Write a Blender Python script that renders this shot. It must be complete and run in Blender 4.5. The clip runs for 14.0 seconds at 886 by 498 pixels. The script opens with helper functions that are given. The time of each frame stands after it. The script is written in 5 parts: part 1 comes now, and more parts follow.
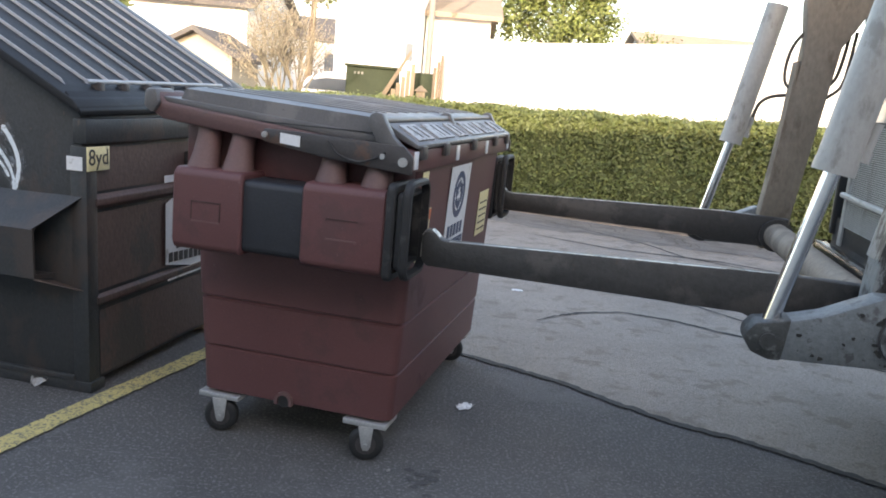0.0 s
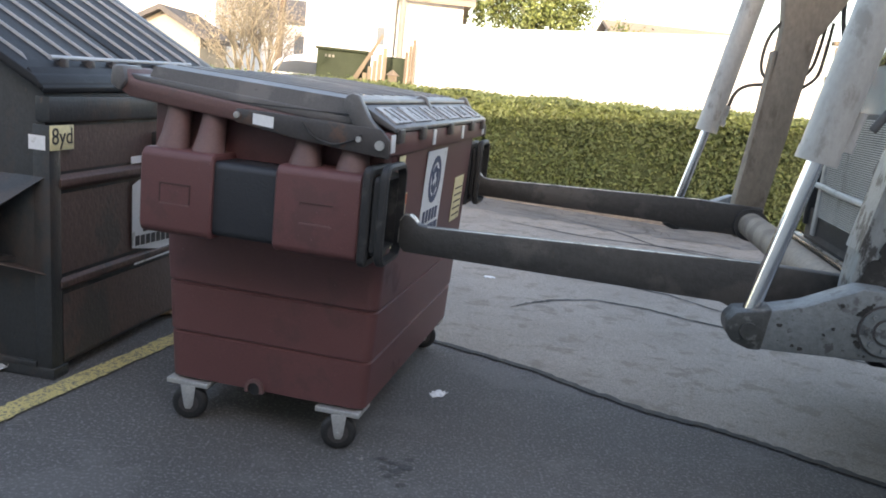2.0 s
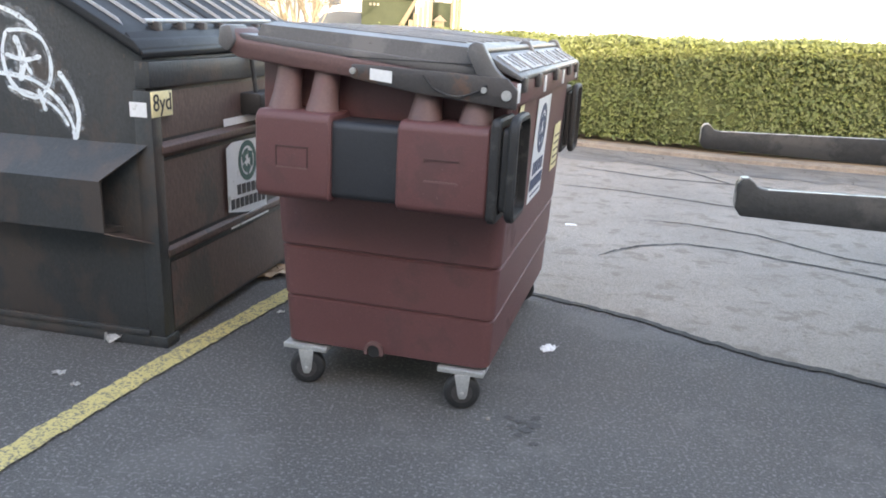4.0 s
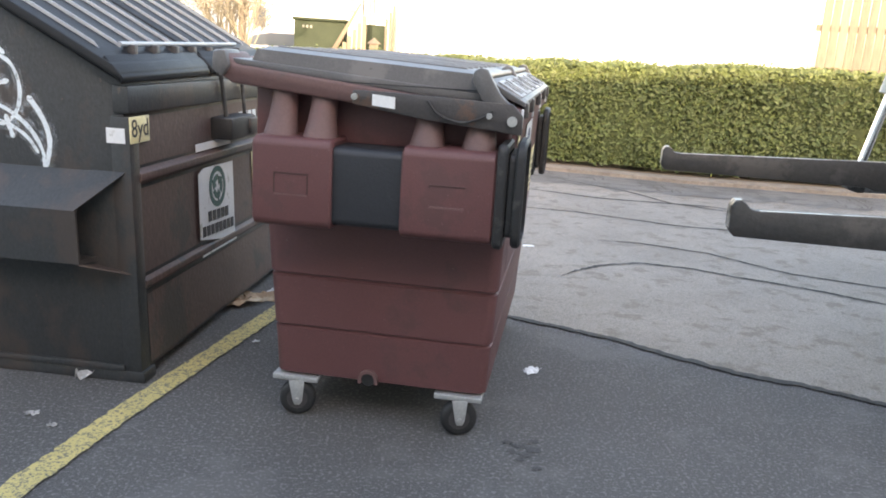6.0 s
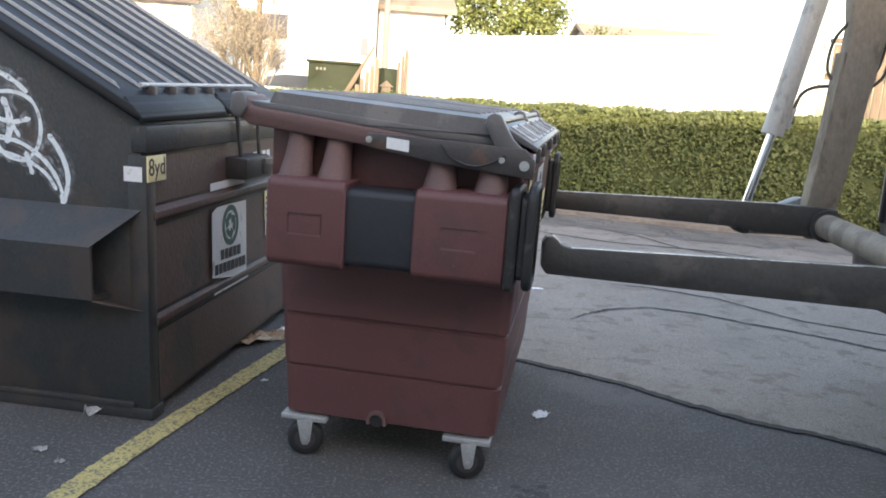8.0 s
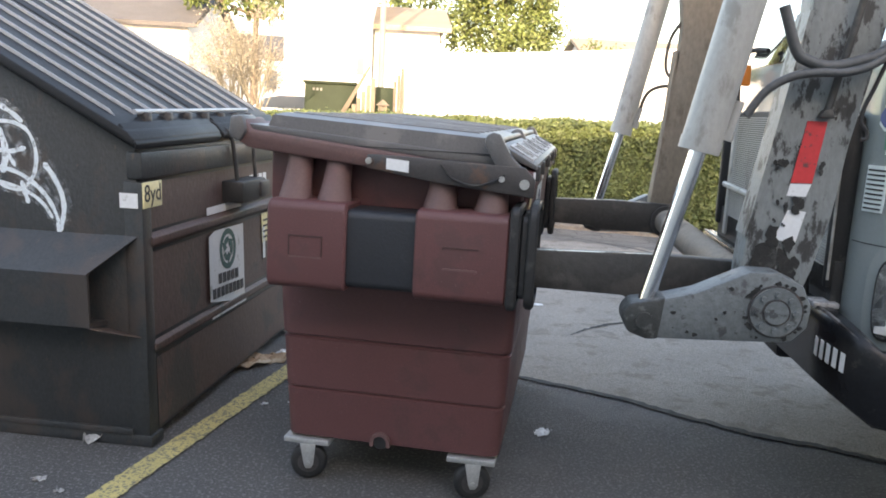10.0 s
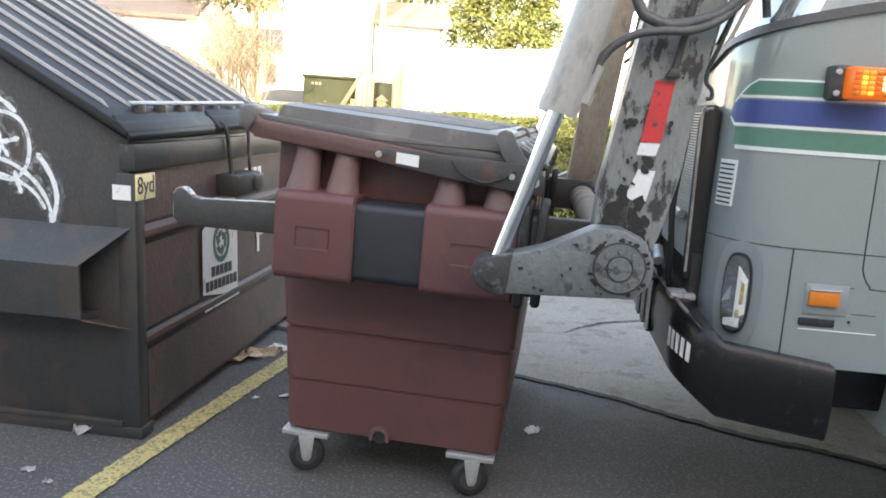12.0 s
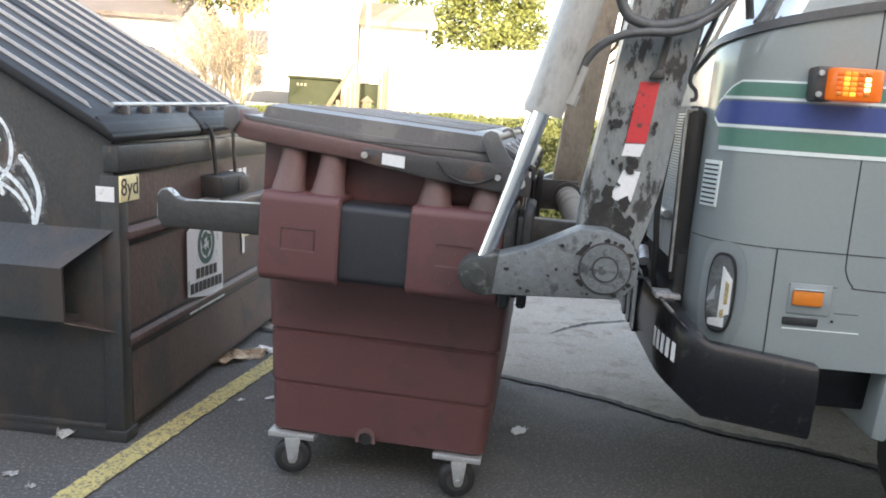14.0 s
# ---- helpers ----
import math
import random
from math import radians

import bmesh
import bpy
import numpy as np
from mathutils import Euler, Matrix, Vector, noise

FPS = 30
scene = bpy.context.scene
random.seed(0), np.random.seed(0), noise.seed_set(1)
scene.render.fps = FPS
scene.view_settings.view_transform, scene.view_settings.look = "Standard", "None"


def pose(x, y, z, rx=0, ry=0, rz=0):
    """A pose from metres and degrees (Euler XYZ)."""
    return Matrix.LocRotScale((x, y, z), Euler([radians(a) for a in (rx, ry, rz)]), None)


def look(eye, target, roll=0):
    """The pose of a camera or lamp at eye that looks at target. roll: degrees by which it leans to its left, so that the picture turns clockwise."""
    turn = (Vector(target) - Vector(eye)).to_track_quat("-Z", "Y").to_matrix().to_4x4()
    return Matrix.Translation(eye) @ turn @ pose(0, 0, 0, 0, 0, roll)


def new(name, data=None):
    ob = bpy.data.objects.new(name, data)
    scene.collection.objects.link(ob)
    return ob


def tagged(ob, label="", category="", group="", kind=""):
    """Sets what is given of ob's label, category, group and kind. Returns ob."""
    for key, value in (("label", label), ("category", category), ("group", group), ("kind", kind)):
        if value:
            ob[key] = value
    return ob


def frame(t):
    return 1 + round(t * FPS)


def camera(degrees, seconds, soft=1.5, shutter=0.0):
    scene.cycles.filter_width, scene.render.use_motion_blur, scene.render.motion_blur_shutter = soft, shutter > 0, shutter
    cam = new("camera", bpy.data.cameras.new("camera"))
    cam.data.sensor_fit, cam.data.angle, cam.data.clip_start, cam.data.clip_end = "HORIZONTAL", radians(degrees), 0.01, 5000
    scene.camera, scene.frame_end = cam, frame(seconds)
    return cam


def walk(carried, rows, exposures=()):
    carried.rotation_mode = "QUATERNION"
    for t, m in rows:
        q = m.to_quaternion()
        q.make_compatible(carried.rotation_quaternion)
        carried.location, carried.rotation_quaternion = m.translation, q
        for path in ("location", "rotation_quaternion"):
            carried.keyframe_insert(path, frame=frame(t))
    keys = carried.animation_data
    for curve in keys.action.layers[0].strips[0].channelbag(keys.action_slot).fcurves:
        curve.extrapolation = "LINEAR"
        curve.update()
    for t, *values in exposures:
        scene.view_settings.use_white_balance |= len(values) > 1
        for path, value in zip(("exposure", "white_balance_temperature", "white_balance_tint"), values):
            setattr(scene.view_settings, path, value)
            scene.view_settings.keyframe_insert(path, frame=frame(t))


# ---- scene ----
cam = camera(57.7, 14.0, soft=1.8)
PATH = [
    (0, (0.008, 0.0, 1.605), (-0.011, 1.964, 1.228), 5.2),
    (0.5, (0.007, 0.002, 1.603), (0.008, 1.963, 1.21), 5.4),
    (1, (0.005, 0.004, 1.602), (0.023, 1.964, 1.203), 5.6),
    (1.5, (0.002, 0.012, 1.594), (0.054, 1.965, 1.164), 6.5),
    (2, (-0.021, 0.056, 1.59), (0.04, 2.014, 1.187), 6.2),
    (2.5, (-0.041, 0.078, 1.586), (0.0, 2.036, 1.182), 6.0),
    (3, (-0.107, 0.111, 1.571), (-0.126, 2.048, 1.074), 4.4),
    (3.2, (-0.146, 0.126, 1.571), (-0.201, 2.053, 1.036), 3.7),
    (5.3, (-0.616, 0.209, 1.566), (-0.502, 2.133, 1.03), 2.8),
    (5.5, (-0.626, 0.21, 1.569), (-0.483, 2.139, 1.059), 3.2),
    (6, (-0.646, 0.202, 1.567), (-0.488, 2.138, 1.089), 3.5),
    (6.5, (-0.653, 0.201, 1.573), (-0.494, 2.144, 1.125), 4.1),
    (7, (-0.659, 0.196, 1.572), (-0.497, 2.143, 1.146), 4.2),
    (7.5, (-0.661, 0.193, 1.574), (-0.512, 2.145, 1.16), 4.2),
    (8, (-0.66, 0.184, 1.574), (-0.527, 2.143, 1.194), 4.2),
    (8.5, (-0.663, 0.181, 1.575), (-0.539, 2.141, 1.196), 4.3),
    (9, (-0.651, 0.196, 1.58), (-0.511, 2.152, 1.185), 3.6),
    (9.2, (-0.64, 0.181, 1.589), (-0.503, 2.148, 1.25), 2.2),
    (11.3, (-0.654, 0.202, 1.586), (-0.539, 2.168, 1.237), 4.4),
    (11.5, (-0.628, 0.18, 1.587), (-0.514, 2.145, 1.236), 3.9),
    (12, (-0.622, 0.185, 1.592), (-0.486, 2.149, 1.243), 3.8),
    (12.5, (-0.622, 0.183, 1.594), (-0.483, 2.144, 1.223), 3.9),
    (13, (-0.62, 0.191, 1.592), (-0.482, 2.151, 1.216), 3.8),
    (13.5, (-0.623, 0.194, 1.592), (-0.471, 2.156, 1.239), 3.5),
    (14, (-0.621, 0.186, 1.591), (-0.451, 2.149, 1.247), 3.8),
]
EXPOSURES = [(0, 2.52, 7700), (2.0, 2.5, 7700), (2.5, 2.6, 7800), (3.0, 3.15, 7900), (5.5, 3.25, 8400), (6.0, 3.06, 8300), (6.5, 2.92, 8150), (7.0, 2.82, 8000), (8.0, 2.6, 7800), (9.0, 2.6, 7800), (11.3, 3.2, 8450), (14.0, 3.2, 8450)]
walk(cam, [(t, look(eye, target, roll)) for t, eye, target, roll in PATH], [(t, e, k, 16) for t, e, k in EXPOSURES])

# ---- world, sun, exposure ----
SUN_EL, SUN_AZ = radians(16), radians(12)      # the sun stands behind the camera, over the building
world = bpy.data.worlds.new("world")
scene.world = world
world.use_nodes = True
wn = world.node_tree
sky = wn.nodes.new("ShaderNodeTexSky")
sky.sky_type, sky.sun_disc = "NISHITA", False
sky.sun_elevation, sky.sun_rotation = SUN_EL, radians(180) - SUN_AZ
sky.dust_density = 2.0
wn.links.new(sky.outputs[0], wn.nodes["Background"].inputs[0])
wn.nodes["Background"].inputs[1].default_value = 0.15
sun = new("sun", bpy.data.lights.new("sun", "SUN"))
sun.data.energy, sun.data.angle, sun.data.color = 1.5, radians(0.5), (1.0, 0.91, 0.78)
toward = Vector((math.sin(SUN_AZ) * math.cos(SUN_EL) * -1, -math.cos(SUN_AZ) * math.cos(SUN_EL), math.sin(SUN_EL)))
sun.matrix_world = look(toward * 40, (0, 0, 0))

# ---- materials ----


def mat(name, color, rough=0.6, metal=0.0, var=0.15, scale=3.0, fine=60.0, bump=0.1, second=None, cover=0.0, third=None, cover3=0.0,
        scale2=None, per_object=0.0, streak=1.0, rough2=None, spec=0.5, island=0.0):
    """A surface: base colour with coarse and fine variation, worn patches of a second and a third colour, and relief."""
    m = bpy.data.materials.new(name)
    m.use_nodes = True
    t = m.node_tree
    N, Lk = t.nodes, t.links
    b = N["Principled BSDF"]
    b.inputs["Roughness"].default_value, b.inputs["Metallic"].default_value = rough, metal
    b.inputs["Specular IOR Level"].default_value = spec
    co = N.new("ShaderNodeTexCoord")
    mp = N.new("ShaderNodeMapping")
    mp.inputs["Scale"].default_value = (1, 1, 1.0 / streak)
    Lk.new(co.outputs["Object"], mp.inputs[0])

    def tex(s, detail=6.0):
        n = N.new("ShaderNodeTexNoise")
        n.inputs["Scale"].default_value, n.inputs["Detail"].default_value = s, detail
        n.inputs["Roughness"].default_value = 0.65
        Lk.new(mp.outputs[0], n.inputs["Vector"])
        return n.outputs["Fac"]

    def ramp(src, lo, hi, a, c):
        r = N.new("ShaderNodeMapRange")
        for i, v in enumerate((lo, hi, a, c), 1):
            r.inputs[i].default_value = v
        Lk.new(src, r.inputs[0])
        return r.outputs[0]

    def mix(fac, a, c, blend="MIX"):
        x = N.new("ShaderNodeMix")
        x.data_type, x.blend_type = "RGBA", blend
        for sock, v in ((x.inputs[0], fac), (x.inputs[6], a), (x.inputs[7], c)):
            if isinstance(v, (tuple, float, int)):
                sock.default_value = (*v, 1) if isinstance(v, tuple) else v
            else:
                Lk.new(v, sock)
        return x.outputs[2]

    coarse, grain = tex(scale), tex(fine, 3.0)
    soft_var = min(var, 0.2)
    col = mix(1.0, tuple(color), ramp(coarse, 0.25, 0.75, 1 - soft_var, 1 + soft_var), "MULTIPLY")
    col = mix(1.0, col, ramp(grain, 0.25, 0.75, 1 - var, 1 + var), "MULTIPLY")
    if per_object or island:
        src = N.new("ShaderNodeObjectInfo").outputs["Random"] if per_object else N.new("ShaderNodeNewGeometry").outputs["Random Per Island"]
        k = per_object or island
        col = mix(1.0, col, ramp(src, 0, 1, 1 - k, 1 + k), "MULTIPLY")
    roughness = None
    if second:
        mask = ramp(tex(scale2 or scale * 2.3, 9.0), 0.62 - cover * 0.4, 0.68 - cover * 0.4, 0, 1)
        col = mix(mask, col, tuple(second))
        if rough2 is not None:
            roughness = ramp(mask, 0, 1, rough, rough2)
    if third:
        col = mix(ramp(tex(fine * 0.4, 8.0), 0.66 - cover3 * 0.4, 0.72 - cover3 * 0.4, 0, 1), col, tuple(third))
    Lk.new(col, b.inputs["Base Color"])
    if roughness:
        Lk.new(roughness, b.inputs["Roughness"])
    if bump:
        bp = N.new("ShaderNodeBump")
        bp.inputs["Strength"].default_value, bp.inputs["Distance"].default_value = bump, 0.01
        Lk.new(grain, bp.inputs["Height"])
        Lk.new(bp.outputs[0], b.inputs["Normal"])
    return m


def glow(name, color, strength, base):
    m = mat(name, base, 0.25, var=0.05)
    b = m.node_tree.nodes["Principled BSDF"]
    b.inputs["Emission Color"].default_value = (*color, 1)
    b.inputs["Emission Strength"].default_value = strength
    return m


ASPHALT = mat("asphalt", (0.113, 0.108, 0.105), 0.85, var=0.6, scale=0.45, fine=165, bump=1.0, second=(0.140, 0.134, 0.130), cover=0.22, scale2=1.3, third=(0.225, 0.217, 0.212), cover3=0.30)
PALEASPHALT = mat("smooth_pale_asphalt", (0.286, 0.249, 0.217), 0.85, var=0.55, scale=0.9, fine=120, bump=0.9, second=(0.215, 0.183, 0.155), cover=0.20, scale2=4.5, third=(0.34, 0.295, 0.255), cover3=0.20)
CRAZE = mat("crazed_asphalt_joint", (0.10, 0.09, 0.08), 0.95, var=0.3, fine=80, bump=0.5)
TAR = mat("tar", (0.042, 0.040, 0.039), 0.85, var=0.3, fine=80, bump=0.6, second=(0.07, 0.066, 0.062), cover=0.16, scale2=18)
HAIR = mat("crack_dark", (0.040, 0.038, 0.036), 0.95, var=0.3, fine=80, bump=0.5, second=(0.12, 0.11, 0.10), cover=0.25, scale2=5)
STAIN = mat("oil_stain", (0.066, 0.064, 0.064), 0.7, var=0.5, fine=150, bump=0.8)
YELLOW = mat("worn_yellow_paint", (0.56, 0.45, 0.18), 0.75, var=0.16, scale=4, fine=120, bump=0.6, second=(0.13, 0.125, 0.115), cover=0.20, scale2=75, third=(0.20, 0.18, 0.12), cover3=0.30)
CONCRETE = mat("concrete", (0.245, 0.205, 0.170), 0.9, var=0.2, fine=60, bump=0.5, second=(0.20, 0.165, 0.14), cover=0.25)
SOIL = mat("soil", (0.16, 0.12, 0.08), 0.95, var=0.3, scale=1.5, fine=40, bump=0.8)
MAROON = mat("maroon_plastic", (0.120, 0.048, 0.047), 0.50, var=0.12, scale=1.6, fine=140, bump=0.12, second=(0.104, 0.047, 0.046), cover=0.10, scale2=3, third=(0.17, 0.092, 0.088), cover3=0.03, rough2=0.62)
# paler maroon paints in light on lips and columns, with some wear
PALEMAROON = mat("worn_and_lit_maroon_plastic", (0.146, 0.080, 0.075), 0.6, var=0.15, scale=6, fine=120, bump=0.12, second=(0.15, 0.075, 0.072), cover=0.25, scale2=9)
NAVY = mat("dark_plastic", (0.022, 0.024, 0.029), 0.5, var=0.15, fine=120, bump=0.15, second=(0.04, 0.04, 0.042), cover=0.14)
BLACK = mat("black_rubber", (0.02, 0.02, 0.021), 0.6, var=0.2, fine=120, bump=0.2, second=(0.05, 0.048, 0.046), cover=0.15)
LID = mat("grey_lid_plastic", (0.112, 0.106, 0.105), 0.42, var=0.16, scale=3, fine=120, bump=0.12, second=(0.165, 0.152, 0.145), cover=0.2, scale2=3.2, third=(0.085, 0.075, 0.07), cover3=0.05)
DARKMETAL = mat("dark_painted_metal", (0.055, 0.05, 0.05), 0.5, var=0.2, fine=90, bump=0.2, second=(0.10, 0.06, 0.045), cover=0.12)
ZINC = mat("galvanised_steel", (0.52, 0.52, 0.51), 0.45, 0.6, var=0.15, fine=90, bump=0.15, second=(0.35, 0.33, 0.30), cover=0.18)
CHROME = mat("chrome_rod", (0.78, 0.79, 0.82), 0.16, 1.0, var=0.05, fine=60, bump=0.02)
SKIPGREEN = mat("weathered_dark_green_paint", (0.038, 0.041, 0.043), 0.44, var=0.24, scale=1.6, fine=80, bump=0.25, second=(0.062, 0.051, 0.046), cover=0.24, scale2=1.8, third=(0.095, 0.072, 0.058), cover3=0.06, streak=1.6)
# rust stains plus the maroon bin's reflection, both held in the colour
SKIPRUST = mat("rust_and_maroon_reflection_paint", (0.100, 0.064, 0.057), 0.55, var=0.22, scale=1.3, fine=45, bump=0.3, second=(0.060, 0.052, 0.049), cover=0.22, scale2=2.6, third=(0.135, 0.085, 0.070), cover3=0.05, streak=1.3)
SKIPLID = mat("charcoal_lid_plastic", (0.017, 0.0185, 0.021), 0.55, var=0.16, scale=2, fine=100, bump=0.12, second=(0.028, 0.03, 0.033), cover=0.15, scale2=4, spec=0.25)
# pale grey paints the sky's sheen on the lid ribs
RIBPLASTIC = mat("pale_rib_sheen", (0.34, 0.35, 0.365), 0.35, var=0.15, fine=100, bump=0.1)
FADED = mat("faded_maroon_plastic", (0.122, 0.066, 0.062), 0.55, var=0.14, scale=3, fine=120, bump=0.12, second=(0.10, 0.062, 0.058), cover=0.2, scale2=6)
OLDASPHALT = mat("old_pale_asphalt", (0.195, 0.180, 0.166), 0.9, var=0.25, scale=0.8, fine=120, bump=0.8, second=(0.145, 0.135, 0.126), cover=0.3, scale2=1.5, third=(0.28, 0.26, 0.24), cover3=0.14)
# dark maroon painted as shade in the hand-holds
DARKMAROON = mat("painted_shade_maroon", (0.055, 0.024, 0.023), 0.6, var=0.1, fine=100)
RUST = mat("rusty_steel", (0.075, 0.05, 0.04), 0.7, var=0.25, fine=60, bump=0.4, second=(0.11, 0.075, 0.05), cover=0.2, third=(0.13, 0.12, 0.10), cover3=0.1)
WHITEDECAL = mat("white_decal", (0.72, 0.73, 0.74), 0.45, var=0.06, fine=60, bump=0.03, second=(0.45, 0.45, 0.43), cover=0.08, scale2=12)
YELLOWDECAL = mat("yellow_decal", (0.80, 0.70, 0.40), 0.5, var=0.08, fine=60, bump=0.03, second=(0.55, 0.46, 0.27), cover=0.1, scale2=14)
ORANGEDECAL = mat("orange_decal", (0.62, 0.17, 0.06), 0.5, var=0.08, fine=60)
INK = mat("black_ink", (0.02, 0.02, 0.025), 0.5, var=0.05)
BLUEINK = mat("blue_grey_ink", (0.05, 0.07, 0.13), 0.5, var=0.05)
TEAL = mat("teal_ink", (0.03, 0.10, 0.09), 0.5, var=0.05)
SPRAY = mat("white_spray_paint", (0.70, 0.76, 0.80), 0.6, var=0.12, scale=9, fine=140, second=(0.25, 0.27, 0.29), cover=0.12, scale2=40)
FORKSTEEL = mat("worn_fork_steel", (0.052, 0.050, 0.048), 0.5, 0.2, var=0.2, scale=3, fine=50, bump=0.25, second=(0.085, 0.078, 0.072), cover=0.18, scale2=3.5, third=(0.07, 0.06, 0.052), cover3=0.08)
ARMPAINT = mat("scuffed_grey_paint", (0.20, 0.214, 0.214), 0.5, var=0.15, scale=3, fine=60, bump=0.25, second=(0.045, 0.043, 0.042), cover=0.24, scale2=22, third=(0.06, 0.06, 0.06), cover3=0.12, streak=2.2)
CRANKPAINT = mat("chipped_grey_paint", (0.135, 0.148, 0.150), 0.5, var=0.22, scale=4, fine=60, bump=0.25, second=(0.07, 0.073, 0.073), cover=0.14, scale2=16, third=(0.06, 0.06, 0.058), cover3=0.05)
# dusty paint whose warm tone holds the light on the far arm
FARARM = mat("dusty_warm_lit_paint", (0.235, 0.195, 0.152), 0.7, var=0.18, scale=2.5, fine=50, bump=0.3, second=(0.16, 0.125, 0.095), cover=0.2, streak=2)
BARREL = mat("pale_grey_cylinder_paint", (0.37, 0.365, 0.345), 0.45, var=0.12, scale=3, fine=60, bump=0.15, second=(0.25, 0.24, 0.22), cover=0.15, streak=2)
CABPAINT = mat("silver_grey_cab_paint", (0.272, 0.302, 0.300), 0.15, 0.1, var=0.04, scale=1.2, fine=90, bump=0.015, second=(0.255, 0.283, 0.278), cover=0.1)
BUMPERBLACK = mat("black_bumper_paint", (0.0115, 0.012, 0.014), 0.27, var=0.15, fine=70, bump=0.10, second=(0.03, 0.029, 0.028), cover=0.05, scale2=11, spec=0.32)
BLUESTRIPE = mat("blue_stripe", (0.055, 0.085, 0.26), 0.3, var=0.05)
GREENSTRIPE = mat("green_stripe", (0.09, 0.22, 0.17), 0.3, var=0.05)
PALESTRIPE = mat("pale_stripe", (0.72, 0.78, 0.76), 0.3, var=0.04)
REDTAPE = mat("red_reflector_tape", (0.60, 0.045, 0.05), 0.4, var=0.1, fine=80, second=(0.12, 0.05, 0.05), cover=0.1, scale2=20)
AMBERON = glow("lit_amber_lens", (1.0, 0.18, 0.010), 0.035, (0.65, 0.14, 0.02))
AMBERMID = glow("glowing_amber_lens", (1.0, 0.30, 0.03), 0.09, (0.8, 0.3, 0.04))
AMBERCORE = glow("bright_amber_bulb", (1.0, 0.62, 0.28), 0.55, (0.9, 0.5, 0.1))
AMBERGOLD = glow("bright_gold_lens", (1.0, 0.42, 0.05), 0.20, (0.9, 0.4, 0.06))
AMBER = mat("amber_lens", (0.70, 0.20, 0.03), 0.2, var=0.08)
LENS = mat("headlamp_reflector", (0.34, 0.35, 0.35), 0.22, 0.8, var=0.3, scale=18, fine=25, bump=0.5)
GLASS = mat("dark_tinted_glass", (0.012, 0.013, 0.014), 0.06, var=0.03, bump=0.0, spec=0.8)
PAPER = mat("white_paper", (0.78, 0.78, 0.78), 0.8, var=0.06, bump=0.1)
CARD = mat("brown_cardboard", (0.42, 0.29, 0.19), 0.85, var=0.15, bump=0.2, second=(0.55, 0.45, 0.33), cover=0.2)
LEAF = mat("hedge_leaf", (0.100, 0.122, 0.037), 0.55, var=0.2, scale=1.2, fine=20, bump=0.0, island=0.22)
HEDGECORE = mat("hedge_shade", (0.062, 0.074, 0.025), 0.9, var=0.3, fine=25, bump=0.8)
TREELEAF = mat("tree_leaf", (0.085, 0.11, 0.03), 0.55, var=0.25, scale=1.0, fine=12, bump=0.0, island=0.45)
BARK = mat("bark", (0.13, 0.10, 0.075), 0.9, var=0.25, fine=30, bump=0.8)
TWIG = mat("dry_tan_twig", (0.27, 0.235, 0.175), 0.8, var=0.2, fine=30, bump=0.1, island=0.3)
WHITEWALL = mat("white_painted_wall", (0.80, 0.79, 0.76), 0.8, var=0.04, scale=0.5, fine=30, bump=0.2)
BEIGESIDING = mat("beige_siding", (0.34, 0.31, 0.25), 0.7, var=0.06, scale=0.6, fine=20, bump=0.1)
SIDING = mat("pale_siding", (0.74, 0.75, 0.75), 0.7, var=0.04, scale=0.6, fine=20, bump=0.1)
ROOF = mat("grey_shingle_roof", (0.09, 0.085, 0.085), 0.85, var=0.2, scale=1.0, fine=20, bump=0.5)
TANROOF = mat("tan_shingle_roof", (0.25, 0.205, 0.16), 0.85, var=0.15, scale=1.0, fine=20, bump=0.5)
FENCEWOOD = mat("weathered_fence_wood", (0.165, 0.13, 0.095), 0.85, var=0.18, scale=2, fine=30, bump=0.4, per_object=0.15, streak=6)
BINGREEN = mat("green_bin_paint", (0.028, 0.038, 0.022), 0.7, var=0.15, fine=40, bump=0.1, spec=0.2)
CARGLASS = mat("tinted_car_glass", (0.14, 0.16, 0.18), 0.1, var=0.05, bump=0.0)
GREYPAPER = mat("dirty_grey_paper", (0.34, 0.33, 0.32), 0.8, var=0.2, scale=8, bump=0.1, second=(0.55, 0.55, 0.55), cover=0.2, scale2=20)
HINGEWHITE = mat("dirty_white_plastic", (0.40, 0.39, 0.385), 0.6, var=0.12, scale=9, fine=80, second=(0.20, 0.19, 0.185), cover=0.28, scale2=22)
GREYHOSE = mat("greying_rubber_hose", (0.075, 0.077, 0.079), 0.5, var=0.2, fine=60, bump=0.2)
DUSTYHOSE = mat("dusty_rubber", (0.085, 0.072, 0.060), 0.7, var=0.2, fine=60, bump=0.2)
GREASE = mat("black_grease", (0.020, 0.019, 0.018), 0.55, var=0.3, scale=5, fine=60, bump=0.3, second=(0.06, 0.058, 0.055), cover=0.15, scale2=14)
GREYGREASE = mat("greasy_dark_grey_paint", (0.042, 0.044, 0.042), 0.5, var=0.3, scale=9, fine=60, bump=0.3, second=(0.10, 0.105, 0.10), cover=0.2, scale2=22)
EDGESTEEL = mat("rubbed_bare_steel", (0.36, 0.35, 0.33), 0.4, 0.6, var=0.2, scale=5, fine=60, bump=0.1, second=(0.07, 0.065, 0.06), cover=0.28, scale2=8)
# white for the reflections painted on the headlamp
GLINT = mat("painted_lamp_glint", (0.88, 0.87, 0.84), 0.25, 0.2, var=0.08, scale=30, bump=0.05)
WINDOWGLASS = mat("reflecting_tinted_glass", (0.50, 0.52, 0.53), 0.04, 0.75, var=0.04, scale=0.8, bump=0.0)
